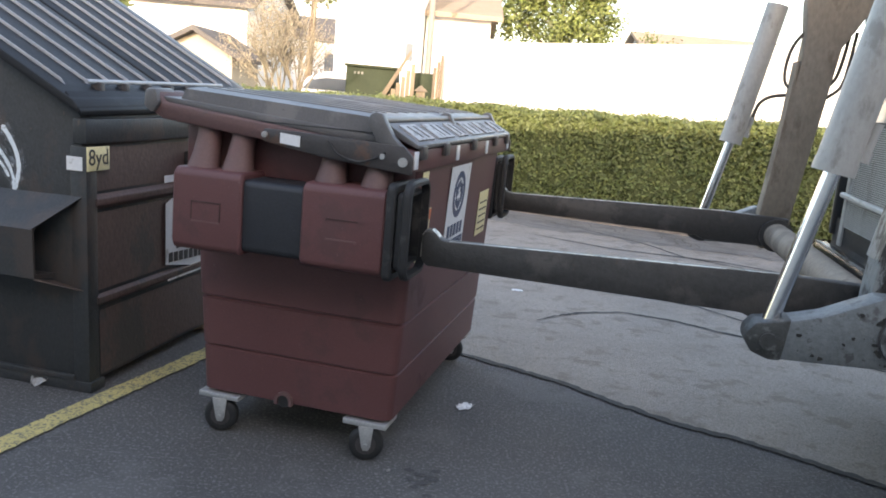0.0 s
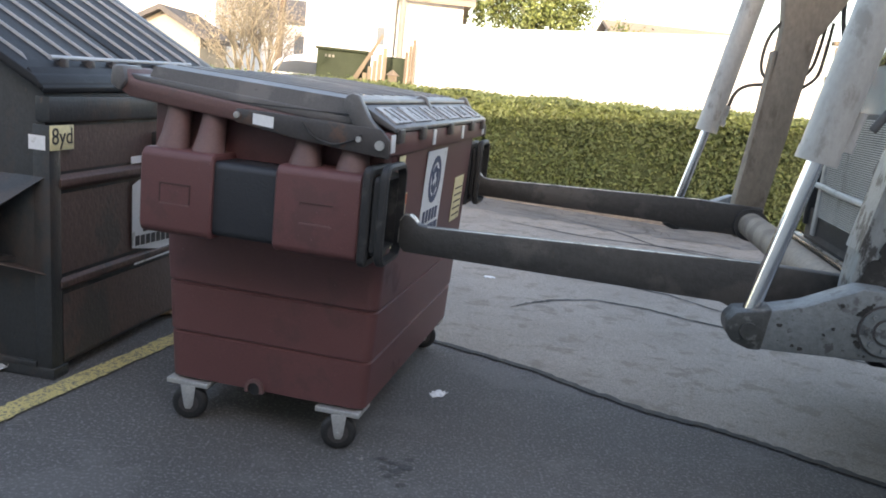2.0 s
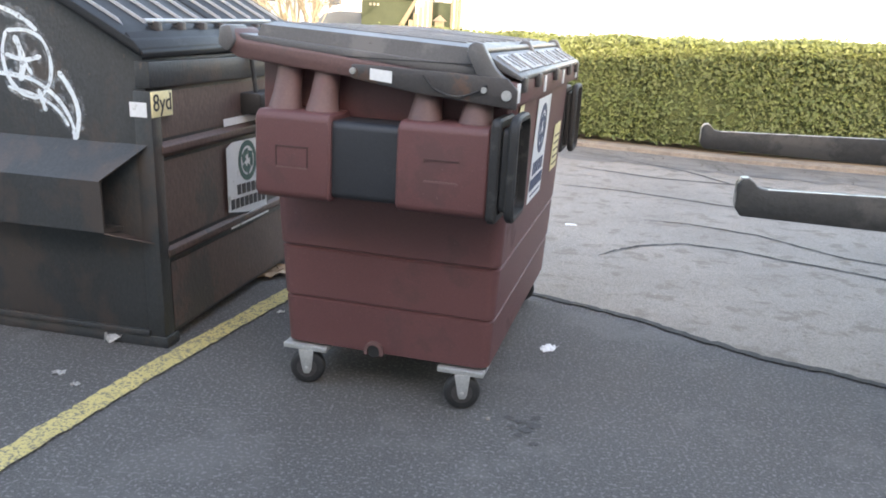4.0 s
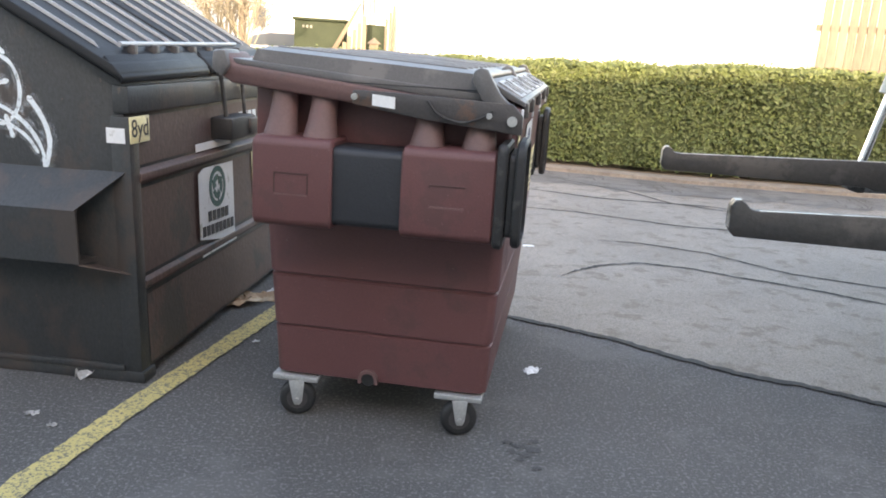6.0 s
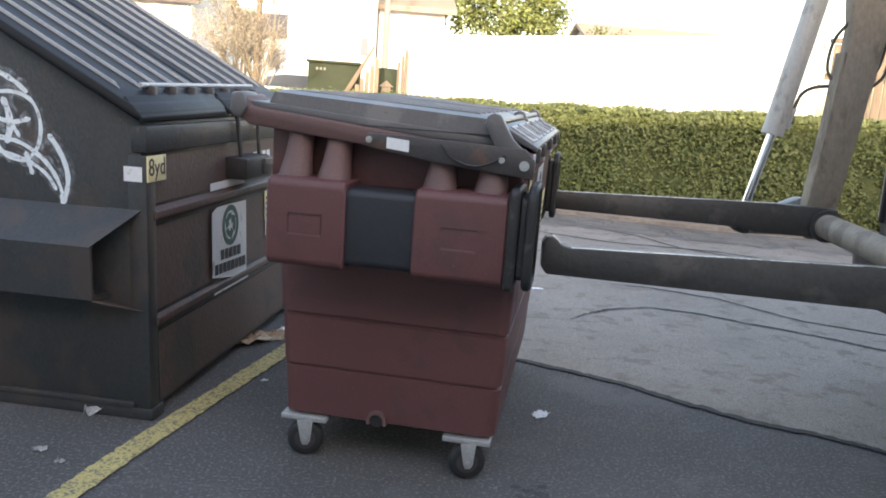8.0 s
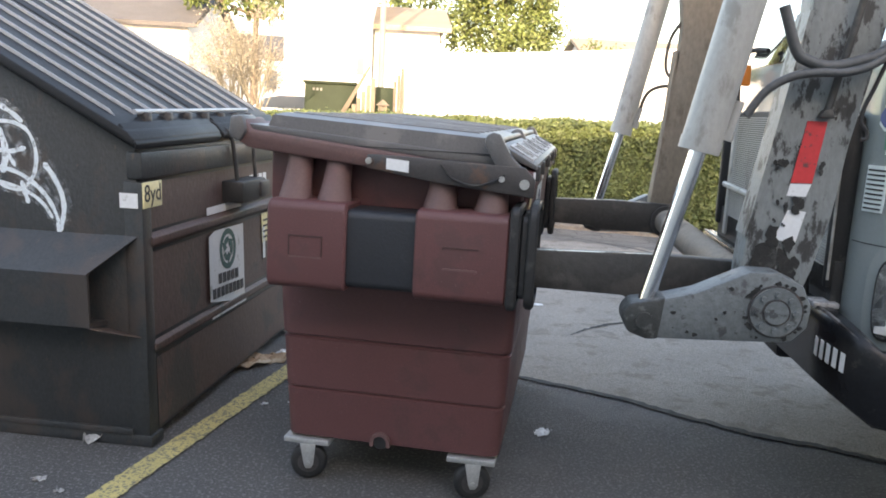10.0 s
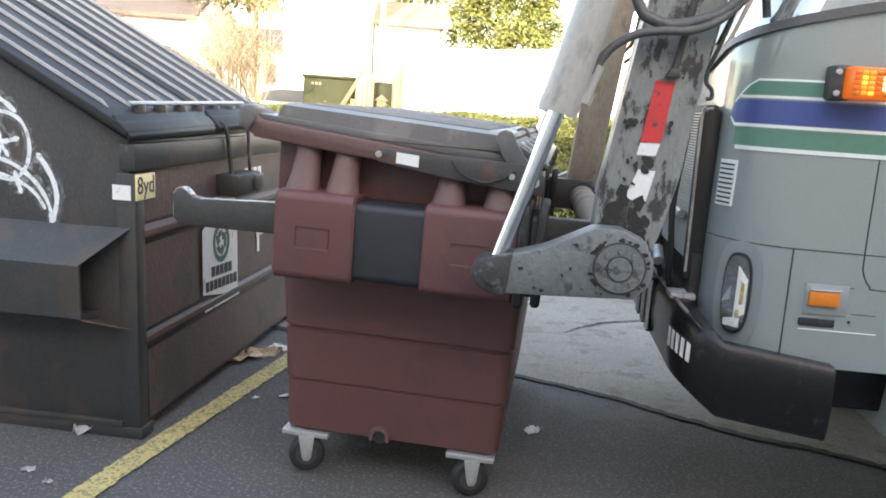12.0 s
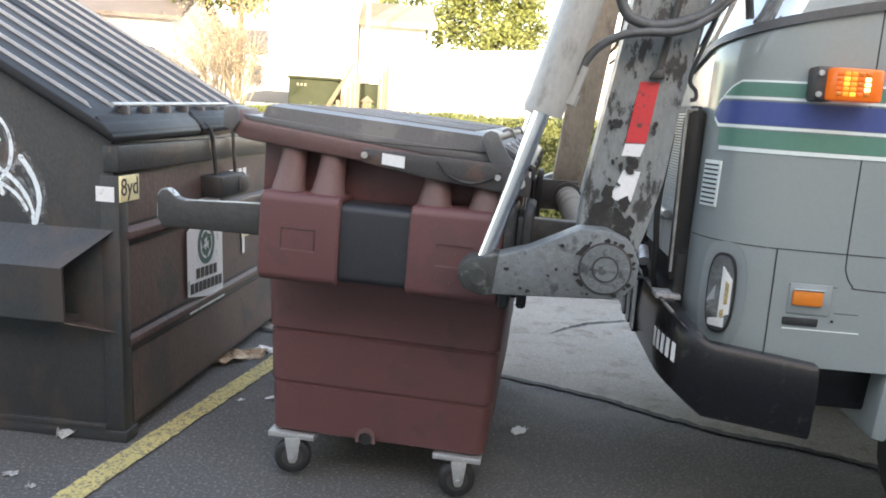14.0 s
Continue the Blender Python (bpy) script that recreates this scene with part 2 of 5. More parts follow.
# gold for the warm reflection painted on the headlamp
PALEGOLD = mat("painted_gold_glint", (0.85, 0.62, 0.34), 0.2, 0.8, var=0.2, scale=40, fine=60, bump=0.3)
CARWHITE = mat("white_car_paint", (0.75, 0.77, 0.79), 0.25, var=0.03, bump=0.0)
POLEWOOD = mat("grey_pole", (0.20, 0.195, 0.18), 0.8, var=0.12, fine=30, bump=0.3, streak=6)
BUILDING = mat("beige_render", (0.45, 0.43, 0.40), 0.85, var=0.08, scale=0.6, fine=30, bump=0.2)

OVERSPRAY = mat("white_overspray", (0.55, 0.60, 0.64), 0.7, var=0.1, fine=140)
n_ = OVERSPRAY.node_tree
mist, coord, level = n_.nodes.new("ShaderNodeTexNoise"), n_.nodes.new("ShaderNodeTexCoord"), n_.nodes.new("ShaderNodeMapRange")
mist.inputs["Scale"].default_value, mist.inputs["Detail"].default_value = 45, 8
for i, v in enumerate((0.42, 0.75, 0.0, 0.45), 1):
    level.inputs[i].default_value = v
n_.links.new(coord.outputs["Object"], mist.inputs["Vector"])
n_.links.new(mist.outputs["Fac"], level.inputs[0])
n_.links.new(level.outputs[0], n_.nodes["Principled BSDF"].inputs["Alpha"])

# ---- mesh helpers ----
YARD = pose(0, 0, 0, 0, 0, -10.8)          # both bins and the truck stand square to this yard grid


def at(u, v, z=0, rx=0, ry=0, rz=0):
    return YARD @ pose(u, v, z, rx, ry, rz)


def thing(name, label, category, m, group="", kind=""):
    ob = new(name)
    ob.empty_display_size = 0.2
    ob.matrix_world = m
    return tagged(ob, label, category, group, kind)


def mesh_of(name, bm, material, smooth=True):
    bmesh.ops.recalc_face_normals(bm, faces=bm.faces)
    me = bpy.data.meshes.new(name)
    bm.to_mesh(me)
    bm.free()
    for m in material if isinstance(material, (list, tuple)) else [material]:
        me.materials.append(m)
    if smooth:
        me.shade_smooth()
        me.set_sharp_from_angle(angle=radians(38))
    return me


def part(name, bm, material, parent, label="", m=None, smooth=True):
    ob = new(name, mesh_of(name, bm, material, smooth))
    if parent:
        ob.parent = parent
    if m is not None:
        ob.matrix_local = m
    if label:
        ob["label"] = label
    return ob


def lone(name, bm, material, m, label, category, group="", kind="", smooth=True):
    ob = part(name, bm, material, None, smooth=smooth)
    ob.matrix_world = m
    return tagged(ob, label, category, group, kind)


def box(x0, x1, y0, y1, z0, z1, bevel=0.0, bm=None, seg=2):
    out = bm or bmesh.new()
    r = bmesh.ops.create_cube(out, size=1.0)
    for v in r["verts"]:
        v.co = Vector(((x0 + x1) / 2 + v.co.x * (x1 - x0), (y0 + y1) / 2 + v.co.y * (y1 - y0), (z0 + z1) / 2 + v.co.z * (z1 - z0)))
    if bevel:
        edges = list({e for v in r["verts"] for e in v.link_edges})
        bmesh.ops.bevel(out, geom=edges, offset=bevel, segments=seg, affect="EDGES", profile=0.5)
    return out


def prism(points, axis, a, b, bevel=0.0, bm=None, seg=2):
    """A polygon of (x, z), (y, z) or (x, y) drawn out along y, x or z."""
    out = bm or bmesh.new()
    put = {"y": lambda p, k: (p[0], k, p[1]), "x": lambda p, k: (k, p[0], p[1]), "z": lambda p, k: (p[0], p[1], k)}[axis]
    lo = [out.verts.new(put(p, a)) for p in points]
    hi = [out.verts.new(put(p, b)) for p in points]
    n = len(points)
    faces = [out.faces.new(lo), out.faces.new(list(reversed(hi)))]
    faces += [out.faces.new((lo[i], hi[i], hi[(i + 1) % n], lo[(i + 1) % n])) for i in range(n)]
    if bevel:
        bmesh.ops.recalc_face_normals(out, faces=faces)
        bmesh.ops.bevel(out, geom=list({e for f in faces for e in f.edges}), offset=bevel, segments=seg, affect="EDGES", profile=0.5)
    return out


def rod(p, q, r, r2=None, seg=20, bm=None):
    out = bm or bmesh.new()
    p, q = Vector(p), Vector(q)
    d = q - p
    m = Matrix.Translation((p + q) / 2) @ d.to_track_quat("Z", "Y").to_matrix().to_4x4()
    bmesh.ops.create_cone(out, cap_ends=True, segments=seg, radius1=r, radius2=r if r2 is None else r2, depth=d.length, matrix=m)
    return out


def hose(points, r, seg=8, steps=6, bm=None):
    """A round tube along a smooth line through the points."""
    out = bm or bmesh.new()
    P = [Vector(p) for p in points]
    P = [P[0] * 2 - P[1]] + P + [P[-1] * 2 - P[-2]]
    line = []
    for i in range(1, len(P) - 2):
        for k in range(steps):
            s = k / steps
            a, b, c, d = P[i - 1:i + 3]
            line.append(0.5 * (2 * b + (c - a) * s + (2 * a - 5 * b + 4 * c - d) * s * s + (3 * b - 3 * c + d - a) * s ** 3))
    line.append(P[-2])
    rings = []
    for i, p in enumerate(line):
        t = (line[min(i + 1, len(line) - 1)] - line[max(i - 1, 0)]).normalized()
        side = t.cross(Vector((0.31, 0.72, 0.62))).normalized()
        up = t.cross(side)
        rings.append([out.verts.new(p + r * (math.cos(a) * side + math.sin(a) * up)) for a in [2 * math.pi * k / seg for k in range(seg)]])
    for a, b in zip(rings, rings[1:]):
        for k in range(seg):
            out.faces.new((a[k], a[(k + 1) % seg], b[(k + 1) % seg], b[k]))
    out.faces.new(rings[0])
    out.faces.new(list(reversed(rings[-1])))
    return out


def round_rect(x0, x1, y0, y1, r, n=5):
    pts = []
    for cx, cy, a0 in ((x1 - r, y1 - r, 0), (x0 + r, y1 - r, 90), (x0 + r, y0 + r, 180), (x1 - r, y0 + r, 270)):
        for k in range(n + 1):
            a = radians(a0 + 90 * k / n)
            pts.append((cx + r * math.cos(a), cy + r * math.sin(a)))
    return pts


def loft(rings, bm=None, closed=True):
    """Skin over rings of equally many points; the ends are capped."""
    out = bm or bmesh.new()
    R = [[out.verts.new(p) for p in ring] for ring in rings]
    n = len(R[0])
    for a, b in zip(R, R[1:]):
        for k in range(n if closed else n - 1):
            out.faces.new((a[k], a[(k + 1) % n], b[(k + 1) % n], b[k]))
    if closed:
        out.faces.new(list(reversed(R[0])))
        out.faces.new(R[-1])
    return out


def sleeve(x0, x1, y0, y1, z0, z1, wall, r=0.03, bm=None):
    """A rounded rectangular tube along x, open at both ends."""
    out = bm or bmesh.new()
    o = round_rect(y0, y1, z0, z1, r)
    i = round_rect(y0 + wall, y1 - wall, z0 + wall, z1 - wall, max(r - wall, 0.004))
    e = min(0.008, (x1 - x0) / 4)
    shrink = [((p[0] - (y0 + y1) / 2) * (1 - 2 * e / (y1 - y0)) + (y0 + y1) / 2, (p[1] - (z0 + z1) / 2) * (1 - 2 * e / (z1 - z0)) + (z0 + z1) / 2) for p in o]
    profile = [(x0, i), (x0, shrink), (x0 + e, o), (x1 - e, o), (x1, shrink), (x1, i), (x0, i)]
    R = [[out.verts.new((x, *p)) for p in ring] for x, ring in profile[:-1]]
    R.append(R[0])
    n = len(o)
    for a, b in zip(R, R[1:]):
        for k in range(n):
            out.faces.new((a[k], a[(k + 1) % n], b[(k + 1) % n], b[k]))
    return out


def ribbon(points, width, z, jag=0.0, seed=1, steps=8, taper=False, bm=None):
    """A flat strip on the ground along a line, with uneven edges."""
    rng = random.Random(seed)
    bm = bm or bmesh.new()
    P = [Vector((*p, 0)) for p in points]
    fine = []
    for a, b in zip(P, P[1:]):
        fine += [a.lerp(b, k / steps) for k in range(steps)]
    fine.append(P[-1])
    last = None
    for i, p in enumerate(fine):
        t = (fine[min(i + 1, len(fine) - 1)] - fine[max(i - 1, 0)]).normalized()
        n = Vector((-t.y, t.x, 0))
        w = width / 2 * (min(1, 0.15 + 4 * min(i, len(fine) - 1 - i) / len(fine)) if taper else 1)
        off = n * rng.uniform(-jag, jag)
        cur = [bm.verts.new(p + off + n * (w + rng.uniform(-jag, jag)) + Vector((0, 0, z))), bm.verts.new(p + off - n * (w + rng.uniform(-jag, jag)) + Vector((0, 0, z)))]
        if last:
            bm.faces.new((last[0], last[1], cur[1], cur[0]))
        last = cur
    return bm


def plate(points, normal, thick, bm=None):
    """A thin flat sheet with the outline given in space, standing proud along its normal."""
    out = bm or bmesh.new()
    d = Vector(normal).normalized() * thick
    lo = [out.verts.new(Vector(p)) for p in points]
    hi = [out.verts.new(Vector(p) + d) for p in points]
    n = len(points)
    out.faces.new(lo)
    out.faces.new(list(reversed(hi)))
    for i in range(n):
        out.faces.new((lo[i], hi[i], hi[(i + 1) % n], lo[(i + 1) % n]))
    return out


def lettering(name, text, size, m, material, parent, label=""):
    curve = bpy.data.curves.new("text", "FONT")
    curve.body, curve.size, curve.extrude, curve.align_x, curve.align_y = text, size, 0.001, "CENTER", "CENTER"
    temp = new("text", curve)
    bpy.context.view_layer.update()
    me = bpy.data.meshes.new_from_object(temp.evaluated_get(bpy.context.evaluated_depsgraph_get()))
    bpy.data.objects.remove(temp)
    me.materials.clear()
    me.materials.append(material)
    ob = new(name, me)
    ob.parent = parent
    ob.matrix_local = m
    if label:
        ob["label"] = label
    return ob


def leaves(name, centres, normals, size, material, seed=3, flat=0.6):
    """Many small folded leaves, one mesh."""
    rng = np.random.default_rng(seed)
    n = len(centres)
    d = normals + rng.normal(0, flat, (n, 3))
    d /= np.linalg.norm(d, axis=1)[:, None]
    a = np.cross(d, rng.normal(0, 1, (n, 3)))
    a /= np.linalg.norm(a, axis=1)[:, None]
    b = np.cross(d, a)
    s = (size * rng.uniform(0.6, 1.3, n))[:, None]
    pts = np.stack([centres - a * s, centres + b * s * 0.55 + d * s * 0.15, centres + a * s, centres - b * s * 0.55 + d * s * 0.15], 1).reshape(-1, 3)
    idx = np.arange(n) * 4
    faces = np.concatenate([np.stack([idx, idx + 1, idx + 2], 1), np.stack([idx, idx + 2, idx + 3], 1)])
    me = bpy.data.meshes.new(name)
    me.from_pydata(pts.tolist(), [], faces.tolist())
    me.materials.append(material)
    return me

# ---- ground and setting ----
bm = bmesh.new()
bmesh.ops.create_grid(bm, x_segments=8, y_segments=8, size=400)
lone("ground", bm, ASPHALT, pose(0, 0, 0), "worn grey asphalt parking lot, in shade", "asphalt", kind="structure")
lone("parking_line", ribbon([(-2.445, 1.1), (-2.355, 2.48), (-2.296, 3.1), (-2.197, 3.87), (-2.125, 4.45), (-2.0, 5.5), (-1.91, 6.3)], 0.112, 0.009, 0.005, 5, 24), YELLOW, YARD,
     "worn yellow painted parking line on asphalt", "road marking", kind="structure")
CRACK = [(-8.0, 9.2), (-3.0, 6.5), (-0.6, 5.25), (0.18, 4.855), (0.48, 4.68), (0.71, 4.54), (1.02, 4.256), (1.257, 4.06), (1.63, 3.88), (1.87, 3.70), (2.12, 3.5), (3.3, 2.7), (5.0, 1.4)]
bm = bmesh.new()
plate([(x, y, -0.004) for x, y in CRACK] + [(16, -6, -0.004), (16, 9.5, -0.004), (6.0, 10.9, -0.004), (1.3, 12.1, -0.004), (-8.0, 15.4, -0.004)], (0, 0, 1), 0.008, bm)
bmesh.ops.triangulate(bm, faces=bm.faces)
lone("pavement", bm, PALEASPHALT, pose(0, 0, 0), "smoother paler asphalt beyond the sealed crack", "asphalt", kind="structure", smooth=False)
lone("tar_crack", ribbon(CRACK, 0.05, 0.008, 0.008, 3, 10), TAR, pose(0, 0, 0), "dark tar-sealed crack running across asphalt", "crack", kind="structure")
for k, (line, w) in enumerate([([(0.70, 5.85), (0.86, 6.02), (1.076, 6.19), (1.438, 6.331), (1.816, 6.216), (2.1, 6.013), (2.518, 5.767), (2.96, 5.42), (4.0, 4.9)], 0.042),
                               ([(1.3, 7.1), (1.658, 7.043), (2.171, 6.763), (2.633, 6.169), (3.233, 5.859), (4.5, 5.3)], 0.034),
                               ([(0.6, 8.6), (1.4, 8.4), (2.3, 7.9), (3.2, 7.7), (4.6, 7.0)], 0.04),
                               ([(0.9, 9.9), (1.9, 9.3), (3.1, 9.1), (4.4, 8.3)], 0.05), ([(1.6, 10.8), (2.4, 9.9), (2.7, 9.2), (3.4, 8.7)], 0.045)]):
    lone("hairline_crack", ribbon(line, w, 0.008, 0.006, 10 + k, 8, True), HAIR, pose(0, 0, 0), "thin dark curving crack in asphalt", "crack", kind="structure")
rng = random.Random(8)
bm = bmesh.new()
for cx, cy in ((-0.085, 3.23), (-0.075, 3.15), (0.02, 3.17), (-0.05, 3.085), (0.006, 3.02), (-0.04, 3.20), (0.03, 3.24), (-0.02, 3.13)):
    r = rng.uniform(0.018, 0.04)
    ring = [bm.verts.new((cx + r * rng.uniform(0.6, 1.2) * math.cos(a), cy + r * 0.8 * rng.uniform(0.6, 1.2) * math.sin(a), 0.003)) for a in [k * 0.628 for k in range(10)]]
    bm.faces.new(ring)
lone("oil_stain", bm, STAIN, pose(0, 0, 0), "dark oil spots on the asphalt", "stain", kind="structure")

HEDGE_LINE = [(-7.5, 15.4), (-2.2, 13.5), (1.3, 12.05), (3.4, 11.25), (6.0, 10.75), (14.0, 9.6)]
lone("old_asphalt", ribbon([(-8, 14.4), (-2.0, 12.4), (1.3, 11.0), (3.4, 10.3), (6.0, 9.8), (14.0, 8.7)], 1.3, 0.0075, 0.12, 21, 14), OLDASPHALT, pose(0, 0, 0), "pale cracked old asphalt along the kerb", "asphalt", kind="structure")
bm = bmesh.new()
rng = random.Random(17)
for d in (0.62, 0.88, 1.18, 1.52):
    line = [(x, y - d + rng.uniform(-0.05, 0.05)) for x, y in [(-1.0, 13.0), (0.2, 12.5), (1.3, 12.05), (2.3, 11.67), (3.4, 11.25), (4.6, 11.02), (6.0, 10.75)]]
    ribbon(line, 0.016, 0.012, 0.010, rng.randrange(99), 10, True, bm)
for k in range(52):
    x = rng.uniform(-0.6, 5.6)
    y = 12.05 - 0.38 * (x - 1.3) if x < 3.4 else 11.25 - 0.19 * (x - 3.4)
    d = rng.choice((0.62, 0.88, 1.18))
    ribbon([(x, y - d), (x + rng.uniform(-0.06, 0.06), y - d - 0.14), (x + rng.uniform(-0.10, 0.05), y - d - 0.31)], 0.014, 0.012, 0.006, k, 4, True, bm)
lone("crazing", bm, CRAZE, pose(0, 0, 0), "network of cracks in old asphalt by the kerb", "crack", kind="structure")
lone("kerb", loft([[(x, y - 0.45, 0), (x, y - 0.45, 0.055), (x, y - 0.27, 0.07), (x, y - 0.2, 0.07), (x, y - 0.2, 0)] for x, y in HEDGE_LINE]), CONCRETE, pose(0, 0, 0),
     "low stained concrete kerb along the hedge", "kerb", kind="structure")
lone("planting_bed", loft([[(x, y - 0.25, 0), (x, y - 0.2, 0.055), (x, y + 3.4, 0.06), (x, y + 3.4, 0)] for x, y in HEDGE_LINE]), SOIL, pose(0, 0, 0),
     "bare soil bed under the hedge", "soil", kind="structure")


def wall_between(p, q, z0, h0, h1, thick):
    """A wall from p to q with its top rising from h0 to h1."""
    a, b = Vector((*p, 0)), Vector((*q, 0))
    n = (b - a).normalized().cross(Vector((0, 0, 1))) * thick / 2
    bm = bmesh.new()
    loft([[(*(c + s * n).xy, z) for s, z in ((-1, z0), (1, z0), (1, h), (-1, h))] for c, h in ((a, h0), (b, h1))], bm)
    return bm


# white wall behind the hedge
lone("wall_white", wall_between((-0.55, 18.0), (5.9, 12.75), 0, 2.66, 2.78, 0.2), WHITEWALL, pose(0, 0, 0), "long white painted wall in full sun", "wall", kind="structure")
lone("wall_cap", wall_between((-0.55, 18.0), (5.9, 12.75), 2.66, 2.70, 2.86, 0.26), WHITEWALL, pose(0, 0, 0), "white coping on top of a wall", "wall", kind="structure")

# tall unseen building, assumed behind the camera and added to shade the lot
lone("building_behind", box(-60, 60, -9, -3.5, 0, 5.75, 0.02), BUILDING, pose(0, 0, 0, 0, 0, -4), "plain rendered building, unseen, added to shade the lot", "building", kind="structure")

# ---- hedge ----


def along(line, s):
    lengths = [math.dist(a, b) for a, b in zip(line, line[1:])]
    s *= sum(lengths)
    for a, b, l in zip(line, line[1:], lengths):
        if s <= l:
            return Vector((*a, 0)).lerp(Vector((*b, 0)), s / l), (Vector((*b, 0)) - Vector((*a, 0))).normalized()
        s -= l
    return Vector((*line[-1], 0)), (Vector((*line[-1], 0)) - Vector((*line[-2], 0))).normalized()


hedge = thing("hedge", "clipped green hedge with sunlit yellow-green top", "hedge", pose(0, 0, 0))
rng = np.random.default_rng(4)
core, centres, normals = [], [], []


def hedge_top(x):
    return 1.40 + 0.022 * (x + 2) + 0.05 * noise.noise(Vector((x * 1.3, 0.3, 0.2)))


for k in range(61):
    p, t = along(HEDGE_LINE, k / 60)
    n = Vector((-t.y, t.x, 0))
    h = hedge_top(p.x) - 0.025
    w = 0.06 * noise.noise(Vector((p.x * 2, 1.7, 0)))
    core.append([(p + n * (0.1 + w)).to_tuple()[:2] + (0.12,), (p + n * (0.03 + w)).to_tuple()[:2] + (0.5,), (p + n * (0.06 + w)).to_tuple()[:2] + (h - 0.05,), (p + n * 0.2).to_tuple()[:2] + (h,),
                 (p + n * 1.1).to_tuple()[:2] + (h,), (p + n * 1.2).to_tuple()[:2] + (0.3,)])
# one solid core, coloured dark as the shade between leaves
part("twig_core", loft(core), HEDGECORE, hedge, "solid core, dark green in place of shade between leaves")
for k in range(85000):
    p, t = along(HEDGE_LINE, rng.uniform(0.12, 0.93))
    n = Vector((-t.y, t.x, 0))
    h = hedge_top(p.x)
    if rng.random() < 0.62:
        z = 0.1 + (h - 0.1) * rng.uniform(0, 1) ** 0.85
        d = 0.02 + 0.05 * noise.noise(Vector((p.x * 2.5, z * 2.5, 0))) + rng.normal(0, 0.03)
        c, nn = p + n * d + Vector((0, 0, z)), -n * 0.9 + Vector((0, 0, 0.55))
    else:
        d = rng.uniform(0, 1.1)
        c, nn = p + n * d + Vector((0, 0, h - 0.02 + 0.03 * noise.noise(Vector((p.x * 5, d * 5, 2))) + abs(rng.normal(0, 0.035)))), Vector((0, 0, 1)) - n * 0.4
    centres.append(c[:])
    normals.append(nn[:])
foliage = new("leaf_mass", leaves("leaf_mass", np.array(centres), np.array(normals), 0.033, LEAF))
foliage.parent = hedge
tagged(foliage, "small glossy green leaves", kind="stuff")

# ---- maroon bin ----
BIN = (-1.25, 4.0)
BIN_POSE = at(*BIN) @ pose(0, -0.8, 0) @ pose(0, 0, 0, 0, 0, -2.6) @ pose(0, 0.8, 0)
bin_ = thing("plastic_dumpster", "maroon plastic front-load dumpster on four casters, lids closed", "dumpster", BIN_POSE)


def bin_ring(z, grow=0.0):
    f = (z - 0.185) / 1.145
    x0, x1, y = -0.450 - 0.072 * f, 0.456 + 0.048 * f, 0.805 + 0.03 * f
    return [(px, py, z) for px, py in round_rect(x0 - grow, x1 + grow, -y - grow, y + grow, 0.05)]


part("body", loft([bin_ring(0.185, -0.02), bin_ring(0.195), bin_ring(0.396), bin_ring(0.400, -0.008), bin_ring(0.407, -0.008), bin_ring(0.414, 0.002), bin_ring(0.622, 0.002), bin_ring(0.626, -0.007),
                   bin_ring(0.633, -0.007), bin_ring(0.641, 0.004), bin_ring(0.86, 0.004), bin_ring(1.36, 0.0)]), MAROON, bin_, "maroon moulded plastic body with horizontal grooves")
for s, tag in ((-1, "near"), (1, "far")):
    for x0, x1 in ((-0.442, -0.138), (0.120, 0.462)):
        y0, y1 = sorted((s * 1.10, s * 0.80))
        pocket = part("fork_sleeve", sleeve(x0, x1, y0, y1, 0.896, 1.229, 0.024, 0.035), MAROON, bin_)
        xm = (x0 + x1) / 2
        face = s * 1.1005
        # pressed hand-hold: shade painted on upper lip and rear-sleeve sides, light on lower lip
        y2, y3 = sorted((face - s * 0.001, face + s * 0.0015))
        part("slot", prism([(xm - 0.066, 1.090), (xm - 0.066, 1.102), (xm + 0.066, 1.102), (xm + 0.066, 1.096), (xm - 0.058, 1.096), (xm - 0.060, 1.090)], "y", y2, y3), DARKMAROON, pocket, "dark strip painted as shade under the upper lip")
        part("lip", prism([(xm - 0.066, 1.017), (xm + 0.064, 1.017), (xm + 0.060, 1.024), (xm - 0.062, 1.024)], "y", y2, y3 + 0.001), PALEMAROON, pocket, "pale lip with light painted in")
        if x0 < 0:
            part("recess", box(xm - 0.061, xm + 0.060, y2, y3 - 0.001 if s > 0 else y3, 1.027, 1.093), MAROON, pocket)
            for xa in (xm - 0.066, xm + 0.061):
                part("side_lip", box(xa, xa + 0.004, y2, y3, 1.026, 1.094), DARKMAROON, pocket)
        for xp in (x0 + 0.075, x1 - 0.075):
            part("column", loft([[(xp + dx + r * math.cos(k * 0.2618), s * yy + r * math.sin(k * 0.2618), z) for k in range(24)] for dx, yy, r, z in ((-0.006, 0.985, 0.072, 1.205), (-0.005, 0.982, 0.062, 1.240), (-0.002, 0.970, 0.054, 1.29), (0.002, 0.955, 0.049, 1.36), (0.004, 0.945, 0.050, 1.42))]), PALEMAROON if x0 < 0 else FADED, bin_, "worn rounded column, painted pale for light")
    y0, y1 = sorted((s * 1.078, s * 0.80))
    part("pocket_liner", sleeve(-0.15, 0.13, y0, y1, 0.912, 1.205, 0.02, 0.03), NAVY, bin_, "dark blue-black plastic pocket section")
    y0, y1 = sorted((s * 1.108, s * 0.82))
    part("pocket_rim", sleeve(0.462, 0.500, y0, y1, 0.885, 1.262, 0.03, 0.03), BLACK, bin_, "black rubber pocket rim")
    y0, y1 = sorted((s * 1.095, s * 0.84))
